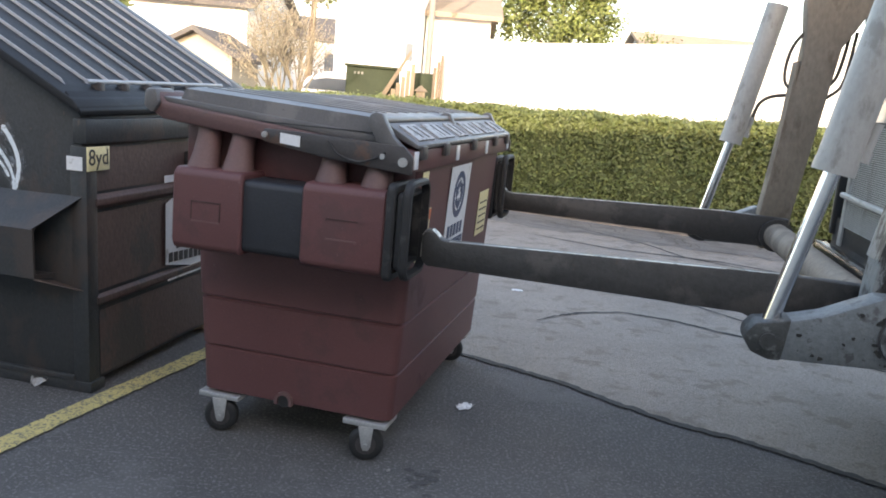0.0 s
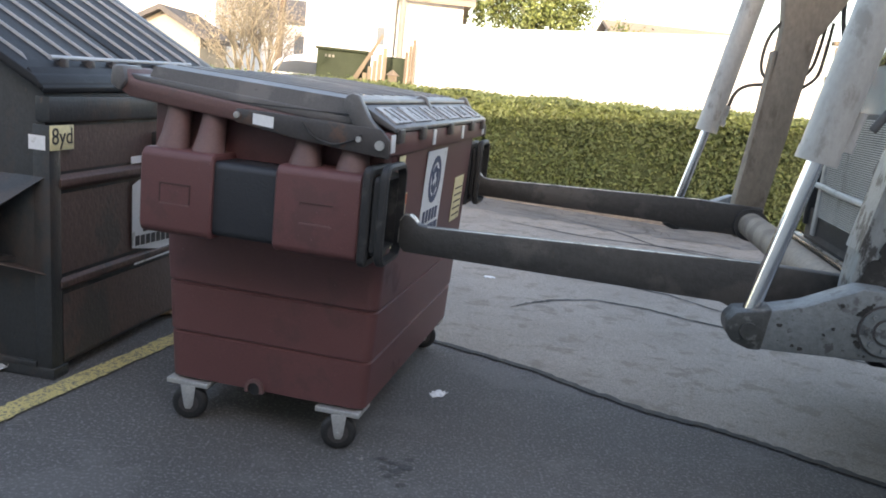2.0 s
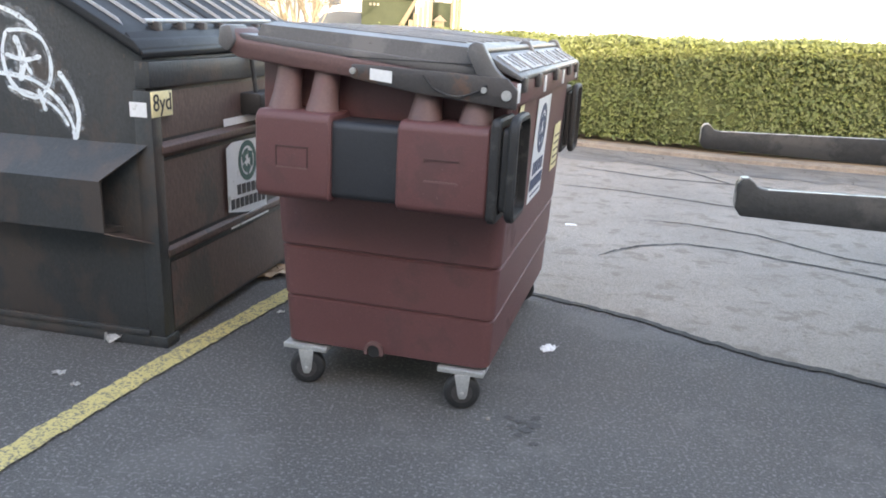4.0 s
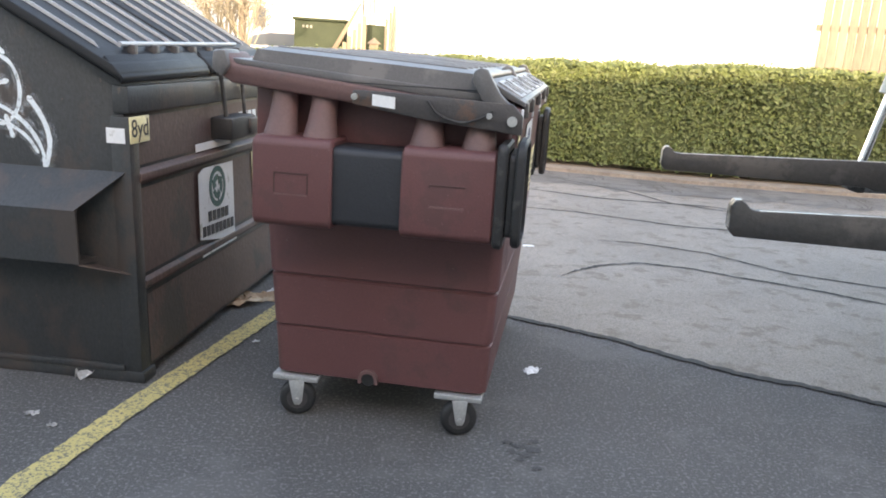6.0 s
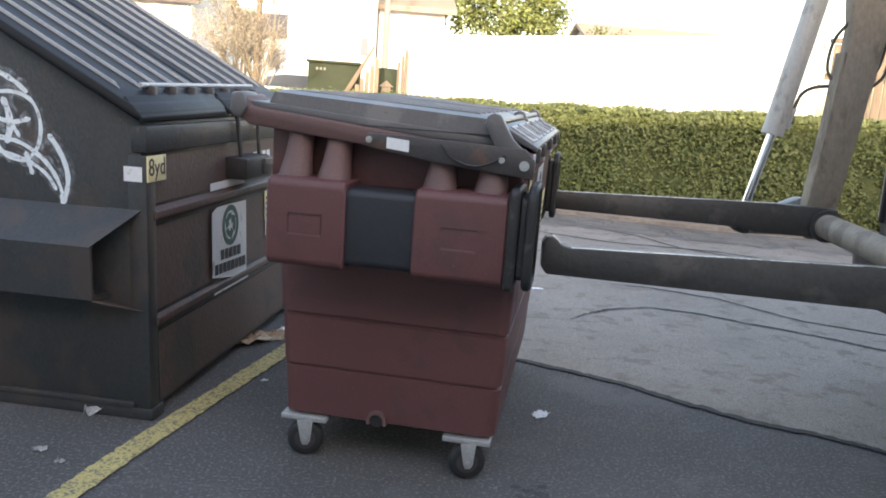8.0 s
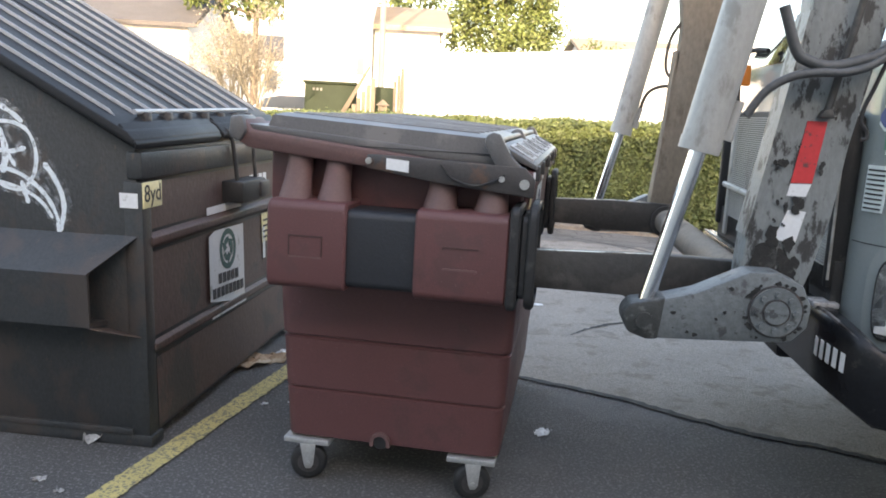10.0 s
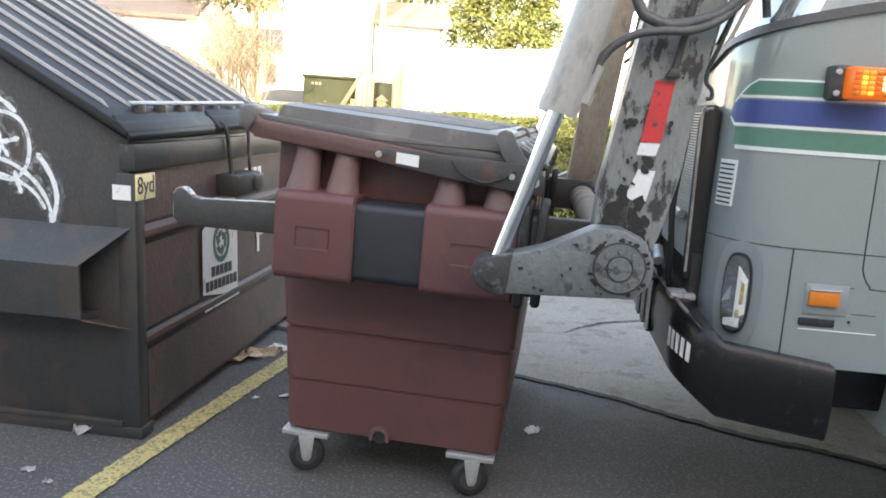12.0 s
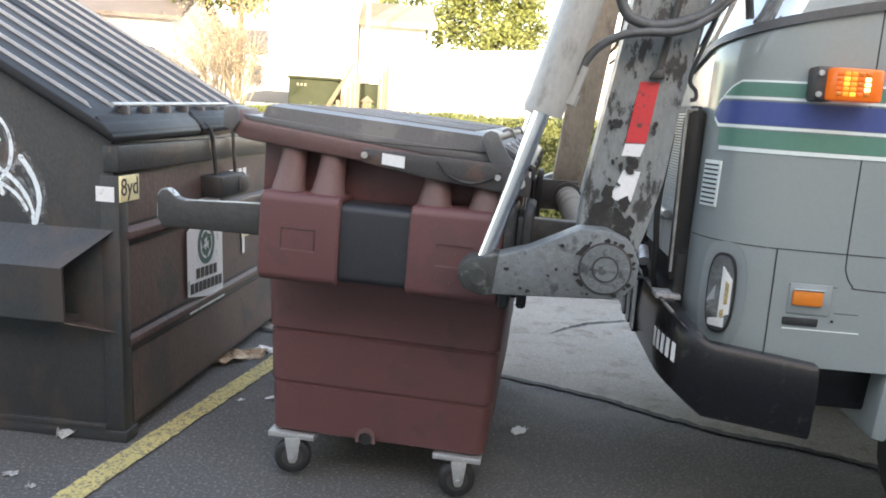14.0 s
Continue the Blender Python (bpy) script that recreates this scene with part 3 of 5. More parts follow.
    part("pocket_throat", sleeve(0.500, 0.532, y0, y1, 0.93, 1.23, 0.02, 0.025), BLACK, bin_)
    y0, y1 = sorted((s * 1.112, s * 0.835))
    part("pocket_flange", sleeve(0.527, 0.562, y0, y1, 0.890, 1.276, 0.022, 0.06), BLACK, bin_, "rounded black rubber flange at the pocket mouth")

# rim round the top, which falls towards the front
def fall(x):
    return -0.092 * (x + 0.55)


for s in (-1, 1):
    y0, y1 = sorted((s * 1.02, s * 0.82))
    part("rim", prism([(-0.612, 1.515), (-0.617, 1.44), (-0.55, 1.405), (0.51, 1.405 + fall(0.51)), (0.515, 1.47 + fall(0.5)), (-0.545, 1.475), (-0.57, 1.52)], "y", y0, y1, 0.012), FADED, bin_)
    y0, y1 = sorted((s * 1.04, s * 0.90))
    part("rim_cap", prism([(-0.620, 1.522), (-0.627, 1.45), (-0.585, 1.425), (-0.555, 1.468), (-0.572, 1.528)], "y", y0, y1, 0.012), LID, bin_)
    ya, yb = sorted((s * 1.024, s * 1.045))
    arm = part("hinge_arm", prism([(-0.083, 1.412), (-0.083, 1.362), (0.17, 1.325), (0.535, 1.292), (0.535, 1.36), (0.497, 1.40), (0.07, 1.412)], "y", ya, yb, 0.006), DARKMETAL, bin_, "dark steel hinge arm")
    for bx, bz, br in ((-0.073, 1.389, 0.012), (0.417, 1.354, 0.011), (0.499, 1.340, 0.018)):
        part("bolt", rod((bx, s * 1.04, bz), (bx, s * 1.056, bz), br, seg=14), ZINC, arm)
    part("cable", hose([(0.195, s * 1.052, 1.392), (0.24, s * 1.055, 1.345), (0.32, s * 1.056, 1.325), (0.39, s * 1.054, 1.345), (0.427, s * 1.05, 1.372)], 0.004), BLACK, arm)
    yc, yd = sorted((s * 1.045, s * 1.0475))
    part("label", prism([(-0.008, 1.402), (-0.008, 1.362), (0.076, 1.354), (0.076, 1.396)], "y", yc, yd), WHITEDECAL, arm, "small white sticker")
for s in (-1, 1):
    y0, y1 = sorted((s * 0.80, s * 0.905))
    part("upper_wall", box(-0.505, 0.485, y0, y1, 1.20, 1.41, 0.015), MAROON, bin_)
part("front_beam", box(0.455, 0.525, -1.02, 1.02, 1.295, 1.385, 0.012), MAROON, bin_)
part("rear_beam", box(-0.62, -0.55, -0.9, 0.9, 1.40, 1.50, 0.012), MAROON, bin_)
# two lids, each a lip with a raised crown and cross ribs
for y0, y1 in ((-1.0, -0.008), (0.008, 1.0)):
    lid = part("lid", prism([(-0.575, 1.472), (-0.575, 1.498), (0.41, 1.425), (0.41, 1.385), (0.30, 1.396)], "y", y0, y1, 0.006), LID, bin_, "weathered dark grey plastic lid")
    a, b = y0 + (0.02 if y0 < -0.5 else 0.03), y1 - (0.02 if y1 > 0.5 else 0.03)
    crown = [[(-0.50, a, 1.47), (0.385, a, 1.41), (0.385, b, 1.41), (-0.50, b, 1.47)],
             [(-0.475, a + 0.012, 1.534), (0.365, a + 0.012, 1.492), (0.365, b - 0.012, 1.492), (-0.475, b - 0.012, 1.534)],
             [(-0.44, a + 0.05, 1.545), (0.33, a + 0.05, 1.505), (0.33, b - 0.05, 1.505), (-0.44, b - 0.05, 1.545)]]
    part("crown", loft(crown), LID, lid)
    part("groove", box(-0.50, 0.38, (y0 if y0 < -0.5 else y1) * 0.999 - (0.004 if y0 > -0.5 else -0.004) - 0.006, (y0 if y0 < -0.5 else y1) * 0.999 - (0.004 if y0 > -0.5 else -0.004) + 0.006, 1.433, 1.438, 0.002), BLACK, lid)
    for k in range(6):
        y = y0 + (k + 0.75) * (y1 - y0) / 6.4
        part("rib", prism([(-0.42, 1.538), (-0.42, 1.549), (0.31, 1.512), (0.31, 1.50)], "y", y - 0.018, y + 0.018, 0.004), LID, lid)
part("hinge_bar", rod((0.385, -1.01, 1.485), (0.385, 1.0, 1.485), 0.016), LID, bin_)
for y in (-1.02, 0.0, 1.0):
    part("hinge_knuckle", prism([(0.345, 1.475), (0.352, 1.505), (0.375, 1.518), (0.400, 1.512), (0.418, 1.48), (0.45, 1.43), (0.50, 1.385), (0.50, 1.35), (0.40, 1.38)], "y", y - 0.022, y + 0.022, 0.006), LID, bin_)
strip = part("hinge_strip", prism([(0.40, 1.478), (0.535, 1.405), (0.535, 1.388), (0.40, 1.44)], "y", -0.98, 0.98, 0.004), LID, bin_)
nrm = Vector((0.073, 0, 0.135)).normalized()
for k in range(6):
    y = -0.80 + k * 0.32
    w = 0.11 + 0.025 * math.sin(k * 2.3)
    P = [(0.424, y - w, 1.4655), (0.516, y - w - 0.012, 1.4157), (0.516, y + w + 0.004, 1.4157), (0.424, y + w - 0.01, 1.4655)]
    pad = part("pad", plate([tuple(Vector(p) - nrm * 0.004) for p in P], nrm, 0.011), HINGEWHITE, strip, "pale worn hinge pad")
    for e, wd in ((-0.3 + 0.2 * math.sin(k * 1.7), 0.012), (0.45 + 0.2 * math.sin(k), 0.016)):
        P = [(0.436, y + e * w - wd, 1.4590), (0.505, y + e * w - wd + 0.012, 1.4217), (0.505, y + e * w + wd, 1.4217), (0.436, y + e * w + wd * 0.6, 1.4590)]
        part("mark", plate([tuple(Vector(p) + nrm * 0.005) for p in P], nrm, 0.004), DARKMETAL, pad, "dark moulded mark")
for y in (-0.9, -0.55, 0.0, 0.55, 0.9):
    part("clip", box(0.522, 0.545, y - 0.035, y + 0.035, 1.345, 1.40, 0.006), DARKMETAL, bin_)
for y in (-0.97, -0.3, 0.35, 0.97):
    part("clip", box(0.524, 0.531, y - 0.025, y + 0.025, 1.31, 1.38, 0.003), WHITEDECAL, bin_, "pale clip on the rim")


def bin_front(z):
    return 0.456 + 0.048 * (z - 0.185) / 1.145 + 0.006


def front_sheet(name, y0, y1, z0, z1, material, parent, label="", off=0.0):
    P = [(bin_front(z0) + off, y0, z0), (bin_front(z0) + off, y1, z0), (bin_front(z1) + off, y1, z1), (bin_front(z1) + off, y0, z1)]
    return part(name, plate(P, (1, 0, -0.05), 0.002), material, parent, label)


def swirl(cx, cz, r, place, normal):
    """The round three-arrow mark as plain shapes: three arcs with arrow heads."""
    out = []
    bm = bmesh.new()
    ring = [radians(s) for s in range(40, 401, 12)]
    plate([place(cx + rr * math.cos(a), cz + rr * math.sin(a)) for rr, seq in ((r * 1.1, ring), (r * 0.80, ring[::-1])) for a in seq], normal, 0.0012, bm)
    out.append(bm)
    for k in range(3):
        bm = bmesh.new()
        a0 = radians(80 + 120 * k)
        arc = [a0 + radians(s) for s in range(0, 71, 10)]
        plate([place(cx + rr * math.cos(a), cz + rr * math.sin(a)) for rr, seq in ((r * 0.66, arc), (r * 0.34, arc[::-1])) for a in seq], normal, 0.0015, bm)
        a1 = a0 + radians(68)
        plate([place(cx + rr * math.cos(a), cz + rr * math.sin(a)) for rr, a in ((r * 0.84, a1), (r * 0.16, a1), (r * 0.55, a1 + radians(46)))], normal, 0.0017, bm)
        out.append(bm)
    return out


sign = front_sheet("sign", -0.30, 0.10, 0.80, 1.275, WHITEDECAL, bin_, "white company sticker with round arrow mark and plain bars")
place = lambda y, z: (bin_front(z) + 0.0025, y, z)
for bm in swirl(-0.10, 1.13, 0.105, place, (1, 0, -0.05)):
    part("mark", bm, BLUEINK, sign)
for y0, y1, z0, z1, n in ((-0.25, 0.06, 0.925, 0.985, 5), (-0.285, 0.085, 0.855, 0.908, 10), (-0.24, 0.04, 0.825, 0.832, 1)):
    w = (y1 - y0) / n
    for k in range(n):
        front_sheet("bar", y0 + k * w, y0 + (k + 0.62 if n > 1 else 1) * w, z0, z1, BLUEINK, sign, off=0.0025)
lab = front_sheet("label", -0.76, -0.60, 0.90, 1.12, YELLOWDECAL, bin_, "yellow warning sticker with orange head")
front_sheet("label_head", -0.755, -0.605, 1.07, 1.115, ORANGEDECAL, lab, off=0.0025)
for k in range(4):
    front_sheet("bar", -0.74, -0.62, 0.925 + 0.032 * k, 0.932 + 0.032 * k, RUST, lab, off=0.0025)
lab = front_sheet("label", 0.42, 0.66, 0.84, 1.09, YELLOWDECAL, bin_, "yellow warning sticker")
for k in range(5):
    front_sheet("bar", 0.45, 0.63, 0.87 + 0.038 * k, 0.877 + 0.038 * k, RUST, lab, off=0.0025)
front_sheet("label", -0.79, -0.70, 1.23, 1.285, YELLOWDECAL, bin_, "small yellow sticker")
# drain: a half-round collar at the lower edge
arch = [radians(12 * k) for k in range(16)]
drain = part("drain_collar", prism([(-0.04 + 0.042 * math.cos(t_), 0.205 + 0.042 * math.sin(t_)) for t_ in arch] + [(-0.082, 0.187), (-0.068, 0.187)] + [(-0.04 + 0.028 * math.cos(t_), 0.205 + 0.028 * math.sin(t_)) for t_ in arch[::-1]] + [(-0.012, 0.187), (0.002, 0.187)], "y", -0.826, -0.80), PALEMAROON, bin_, "pale half-round drain collar")
part("drain_hole", rod((-0.04, -0.80, 0.204), (-0.04, -0.816, 0.204), 0.029, seg=20), BLACK, drain, "dark drain hole")


def caster(x, y, s, turn):
    """A caster: a bent zinc plate under the body, two legs, tyre and hub."""
    c = part("caster", box(-0.10, 0.10, -0.075, 0.085, 0.158, 0.182, 0.004), ZINC, bin_, "galvanised caster with black rubber wheel", pose(x, y, 0))
    for e in (-1, 1):
        part("leg", prism([(-0.030, 0.162), (0.036, 0.162), (0.028, 0.07), (0.018, 0.052), (-0.004, 0.052), (-0.012, 0.07)], "y", e * 0.034 - 0.003, e * 0.034 + 0.003, 0.001), ZINC, c, m=pose(0, -0.048, 0.0015, 0, 0, turn))
    bm = bmesh.new()
    prof = [(0.028, 0.045), (0.028, 0.064), (0.021, 0.074), (0.008, 0.078), (-0.008, 0.078), (-0.021, 0.074), (-0.028, 0.064), (-0.028, 0.045)]
    R = [[bm.verts.new((r * math.cos(a) + 0.006, w, 0.0765 + r * math.sin(a))) for a in [2 * math.pi * k / 28 for k in range(28)]] for w, r in [(w, r) for w, r in prof]]
    R.append(R[0])
    for a, b in zip(R, R[1:]):
        for k in range(28):
            bm.faces.new((a[k], a[(k + 1) % 28], b[(k + 1) % 28], b[k]))
    part("tyre", bm, BLACK, c, "black rubber tyre", pose(0, -0.048, 0.0015, 0, 0, turn))
    part("hub", rod((0.006, -0.027, 0.0765), (0.006, 0.027, 0.0765), 0.046, seg=20), DARKMETAL, c, m=pose(0, -0.048, 0.0015, 0, 0, turn))
    part("axle", rod((0.006, -0.046, 0.0765), (0.006, 0.046, 0.0765), 0.009, seg=12), ZINC, c, m=pose(0, -0.048, 0.0015, 0, 0, turn))


caster(-0.36, -0.745, -1, 12)
caster(0.345, -0.745, -1, 16)
caster(-0.36, 0.745, 1, 10)
caster(0.345, 0.745, 1, 14)

# ---- dark green bin ----
skip = thing("steel_dumpster", "dark green weathered steel dumpster with sloping ribbed lid and spray-painted side", "dumpster", at(0, 0))
SY0, SY1 = 3.35, 5.62
LIDZ = lambda u: 1.395 - 0.541 * (u + 2.40)


part("body", prism([(-2.375, 0.05), (-2.40, 1.36), (-3.75, 2.09), (-3.93, 2.05), (-3.95, 0.05)], "y", SY0, SY1, 0.006), SKIPGREEN, skip, "dark green steel body, dirty and rust-stained")
part("skid", box(-3.95, -2.36, SY0 - 0.012, SY0 + 0.10, 0.0, 0.055, 0.006), SKIPGREEN, skip)
part("skid", box(-3.95, -2.36, SY1 - 0.10, SY1 + 0.012, 0.0, 0.055, 0.006), SKIPGREEN, skip)
part("base_lip", box(-3.9, -2.45, SY0 - 0.02, SY0, 0.055, 0.085, 0.004), SKIPGREEN, skip)
# rim box along the front and corner posts
part("front_rim", box(-2.44, -2.365, SY0 - 0.015, SY1 + 0.015, 1.228, 1.345, 0.010), SKIPGREEN, skip, "box-section steel rim")
part("corner_post", box(-2.46, -2.372, SY0 - 0.008, SY0 + 0.075, 0.05, 1.215, 0.008), SKIPGREEN, skip)
part("corner_post", box(-2.46, -2.372, SY1 - 0.075, SY1 + 0.008, 0.05, 1.215, 0.008), SKIPGREEN, skip)
for z in (0.95, 0.46):
    part("stiffener", prism([(-2.40, z - 0.05), (-2.362, z - 0.02), (-2.362, z + 0.012), (-2.40, z + 0.035)], "y", SY0 + 0.06, SY1 - 0.06, 0.005), SKIPRUST, skip)
# fork pocket on both sides, with a slanted top
for s, yf in ((-1, SY0), (1, SY1)):
    sec = [(yf - s * 0.002, 0.565), (yf + s * 0.145, 0.585), (yf + s * 0.150, 0.82), (yf + s * 0.004, 0.972), (yf - s * 0.002, 0.972)]
    bm = bmesh.new()
    inner = [(yf - s * 0.001, 0.585), (yf + s * 0.132, 0.603), (yf + s * 0.137, 0.812), (yf + s * 0.004, 0.950), (yf - s * 0.001, 0.950)]
    R = [[bm.verts.new((x, *p)) for p in ring] for x, ring in ((-3.8, inner), (-3.8, sec), (-2.56, sec), (-2.56, inner), (-3.8, inner))]
    for a, b in zip(R, R[1:]):
        for k in range(5):
            bm.faces.new((a[k], a[(k + 1) % 5], b[(k + 1) % 5], b[k]))
    pocket = part("fork_pocket", bm, SKIPGREEN, skip, "steel fork pocket welded to the side", smooth=False)
    part("guard_plate", plate([(-2.56, yf + s * 0.15, 0.82), (-2.40, yf + s * 0.004, 0.972), (-2.56, yf + s * 0.004, 0.972)], (0.3, s * 0.6, 1), 0.006), SKIPGREEN, pocket)
    part("guard_plate", plate([(-2.56, yf + s * 0.145, 0.585), (-2.395, yf + s * 0.004, 0.52), (-2.56, yf + s * 0.004, 0.55)], (0.2, s * 0.5, -1), 0.006), RUST, pocket)
# sloping lid: a sheet with a raised lip, and long ribs
for y0, y1, rise in ((SY0 - 0.04, 4.228, 0.008), (4.242, 5.20, 0.03)):
    lid = part("lid", prism([(-2.375, LIDZ(-2.375) - 0.018), (-2.372, LIDZ(-2.372) + 0.012), (-2.40, LIDZ(-2.40) + 0.03), (-3.70, LIDZ(-3.70) + 0.03), (-3.72, LIDZ(-3.72) - 0.02)], "y", y0, y1, 0.008), SKIPLID, skip,
               "charcoal plastic lid with long raised ribs", Matrix.Translation((0, y0, rise)) @ pose(0, 0, 0, 1.0) @ Matrix.Translation((0, -y0, 0)))
    # the ribs carry their sky sheen as pale colour
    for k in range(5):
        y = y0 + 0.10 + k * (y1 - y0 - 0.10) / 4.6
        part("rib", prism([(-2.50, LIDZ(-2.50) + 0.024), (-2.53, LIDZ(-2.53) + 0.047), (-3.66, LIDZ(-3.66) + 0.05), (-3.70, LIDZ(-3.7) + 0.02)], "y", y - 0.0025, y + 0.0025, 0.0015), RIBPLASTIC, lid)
    part("lip", prism([(-2.37, LIDZ(-2.37) - 0.03), (-2.362, LIDZ(-2.362) + 0.0), (-2.44, LIDZ(-2.44) + 0.045), (-2.45, LIDZ(-2.45) + 0.02)], "y", y0 + 0.01, y1 - 0.01, 0.006), SKIPLID, lid)
bar = part("lid_bar", rod((-2.478, 3.50, 1.512), (-2.478, 4.85, 1.530), 0.011), RIBPLASTIC, skip, "steel lift bar along the lid")
for k in range(7):
    part("bracket", box(-2.50, -2.44, 3.56 + k * 0.21, 3.59 + k * 0.21, 1.44, 1.512, 0.005), DARKMETAL, bar)
# lock unit with two straps
lock = part("lock_box", box(-2.40, -2.27, 4.25, 4.62, 1.03, 1.15, 0.015), BLACK, skip, "black lock unit on the rim")
part("lock_face", box(-2.30, -2.255, 4.50, 4.64, 1.045, 1.135, 0.010), DARKMETAL, lock, "grey metal lock face")
part("strap", hose([(-2.33, 4.32, 1.14), (-2.345, 4.32, 1.28), (-2.36, 4.30, 1.40), (-2.44, 4.26, 1.465)], 0.012), BLACK, lock)
part("strap", hose([(-2.33, 4.60, 1.14), (-2.345, 4.61, 1.28), (-2.36, 4.62, 1.40), (-2.44, 4.62, 1.465)], 0.010), BLACK, lock)


def skip_front(z):
    return -2.375 - 0.025 * (z - 0.05) / 1.31 + 0.003


def skip_sheet(name, y0, y1, z0, z1, material, parent, label="", off=0.0, lean=0.0):
    P = [(skip_front(z0) + off, y0, z0), (skip_front(z0) + off, y1, z0 + lean), (skip_front(z1) + off, y1, z1 + lean), (skip_front(z1) + off, y0, z1)]
    return part(name, plate(P, (1, 0, 0.02), 0.002), material, parent, label)


sign = part("sign", plate([(skip_front(0.5) + 0.012, 4.02, 0.525), (skip_front(0.45) + 0.012, 4.50, 0.435), (skip_front(0.88) + 0.012, 4.505, 0.885), (skip_front(0.88) + 0.012, 4.10, 0.895), (skip_front(0.86) + 0.012, 4.03, 0.87)], (1, 0, 0.02), 0.002), WHITEDECAL, skip, "white company sticker with round arrow mark and plain bars")
place = lambda y, z: (skip_front(z) + 0.0155, y, z)
for bm in swirl(4.27, 0.775, 0.102, place, (1, 0, 0)):
    part("mark", bm, TEAL, sign)
for y0, y1, z0, z1 in ((4.13, 4.42, 0.605, 0.660), (4.05, 4.49, 0.532, 0.586)):
    n = 5 if y0 > 4.1 else 8
    for k in range(n):
        w = (y1 - y0) / n
        skip_sheet("bar", y0 + k * w, y0 + (k + 0.74) * w, z0 - 0.05 * (k * w + y0 - 4.05), z1 - 0.05 * (k * w + y0 - 4.05), INK, sign, "", 0.0155, 0)
for z0, z1 in ((0.07, 0.40), (0.505, 0.89), (0.995, 1.205)):
    skip_sheet("front_panel", SY0 + 0.085, SY1 - 0.085, z0, z1, SKIPRUST, skip, "rust-stained steel panel, maroon reflection painted in", -0.002)
skip_sheet("sticker_strip", 4.03, 4.50, 0.985, 1.025, WHITEDECAL, skip, "torn white sticker strip", 0.006)
skip_sheet("sticker_strip", 4.04, 4.52, 0.425, 0.445, WHITEDECAL, skip, "torn white sticker strip", 0.012)
skip_sheet("sticker_strip", 4.84, 4.88, 0.62, 0.82, WHITEDECAL, skip, "torn white sticker strip", 0.006)
lab = skip_sheet("label", 4.83, 5.05, 0.72, 0.90, YELLOWDECAL, skip, "yellow warning sticker", 0.006)
for k in range(4):
    skip_sheet("bar", 4.85, 5.03, 0.745 + 0.035 * k, 0.757 + 0.035 * k, INK, lab, "", 0.009)
for k in range(4):
    skip_sheet("bar", 4.66 + 0.075 * k, 4.715 + 0.075 * k, 1.08, 1.15, WHITEDECAL, skip, "white painted number bar", 0.002)
tag = part("size_tag", box(-2.372, -2.366, 3.343, 3.512, 1.100, 1.214, 0.001), YELLOWDECAL, skip, "yellow sticker lettered 8yd")
lettering("size_lettering", "8yd", 0.108, Matrix.Translation((-2.3655, 3.428, 1.160)) @ Matrix(((0, 0, 1, 0), (1, 0, 0, 0), (0, 1, 0, 0), (0, 0, 0, 1))), INK, tag, "black lettering")
part("sticker", box(-2.475, -2.392, SY0 - 0.012, SY0 - 0.0085, 1.10, 1.165), WHITEDECAL, skip, "white sticker")


def stroke(points, w, seed, out=0.003):
    """A sprayed line on the side of the dark bin."""
    P = [Vector((a + 0.024, 0, b)) for a, b in points]
    P = [P[0] * 2 - P[1]] + P + [P[-1] * 2 - P[-2]]
    bm, last, line = bmesh.new(), None, []
    for i in range(1, len(P) - 2):
        a, b, c, d = P[i - 1:i + 3]
        line += [0.5 * (2 * b + (c - a) * s + (2 * a - 5 * b + 4 * c - d) * s * s + (3 * b - 3 * c + d - a) * s ** 3) for s in (0, 0.17, 0.33, 0.5, 0.67, 0.83)]
    line.append(P[-2])
    for i, p in enumerate(line):
        t = (line[min(i + 1, len(line) - 1)] - line[max(i - 1, 0)]).normalized()
        n = Vector((-t.z, 0, t.x)) * w * (0.75 + 0.35 * noise.noise(Vector((i * 0.4, seed, 0))))
        e = 0.35 if i in (0, len(line) - 1) else 1.0
        cur = [bm.verts.new(p + n * e + Vector((0, SY0 - out, 0))), bm.verts.new(p - n * e + Vector((0, SY0 - out, 0)))]
        if last:
            bm.faces.new((last[0], last[1], cur[1], cur[0]))
        last = cur
    return bm


STROKES = [([(-3.20, 1.56), (-3.07, 1.525), (-2.99, 1.485), (-2.94, 1.445)], 0.013), ([(-3.10, 1.44), (-3.00, 1.445), (-2.92, 1.41), (-2.885, 1.32), (-2.90, 1.22), (-2.96, 1.155), (-3.04, 1.16), (-3.11, 1.23), (-3.13, 1.34), (-3.10, 1.44)], 0.011),
           ([(-3.06, 1.42), (-3.035, 1.36), (-3.03, 1.29), (-3.05, 1.22)], 0.018), ([(-3.12, 1.335), (-3.02, 1.315), (-2.93, 1.335)], 0.012), ([(-3.02, 1.31), (-2.985, 1.25)], 0.012),
           ([(-3.25, 1.25), (-3.08, 1.245), (-2.98, 1.225), (-2.90, 1.18), (-2.84, 1.12), (-2.80, 1.04), (-2.795, 0.965)], 0.011),
           ([(-3.12, 1.19), (-3.0, 1.165), (-2.92, 1.135), (-2.86, 1.09), (-2.82, 1.03)], 0.010), ([(-2.85, 1.275), (-2.81, 1.22), (-2.775, 1.15), (-2.765, 1.07), (-2.79, 0.97)], 0.014),
           ([(-2.96, 1.19), (-2.94, 1.12), (-2.93, 1.09)], 0.012), ([(-3.5, 1.45), (-3.35, 1.30), (-3.3, 1.1), (-3.2, 1.05)], 0.012)]
SHEAR = Matrix(((1, 0, -0.019, 0), (0, 1, -0.006, 0), (0, 0, 1, 0), (0, 0, 0, 1)))   # the whole bin leans back a little
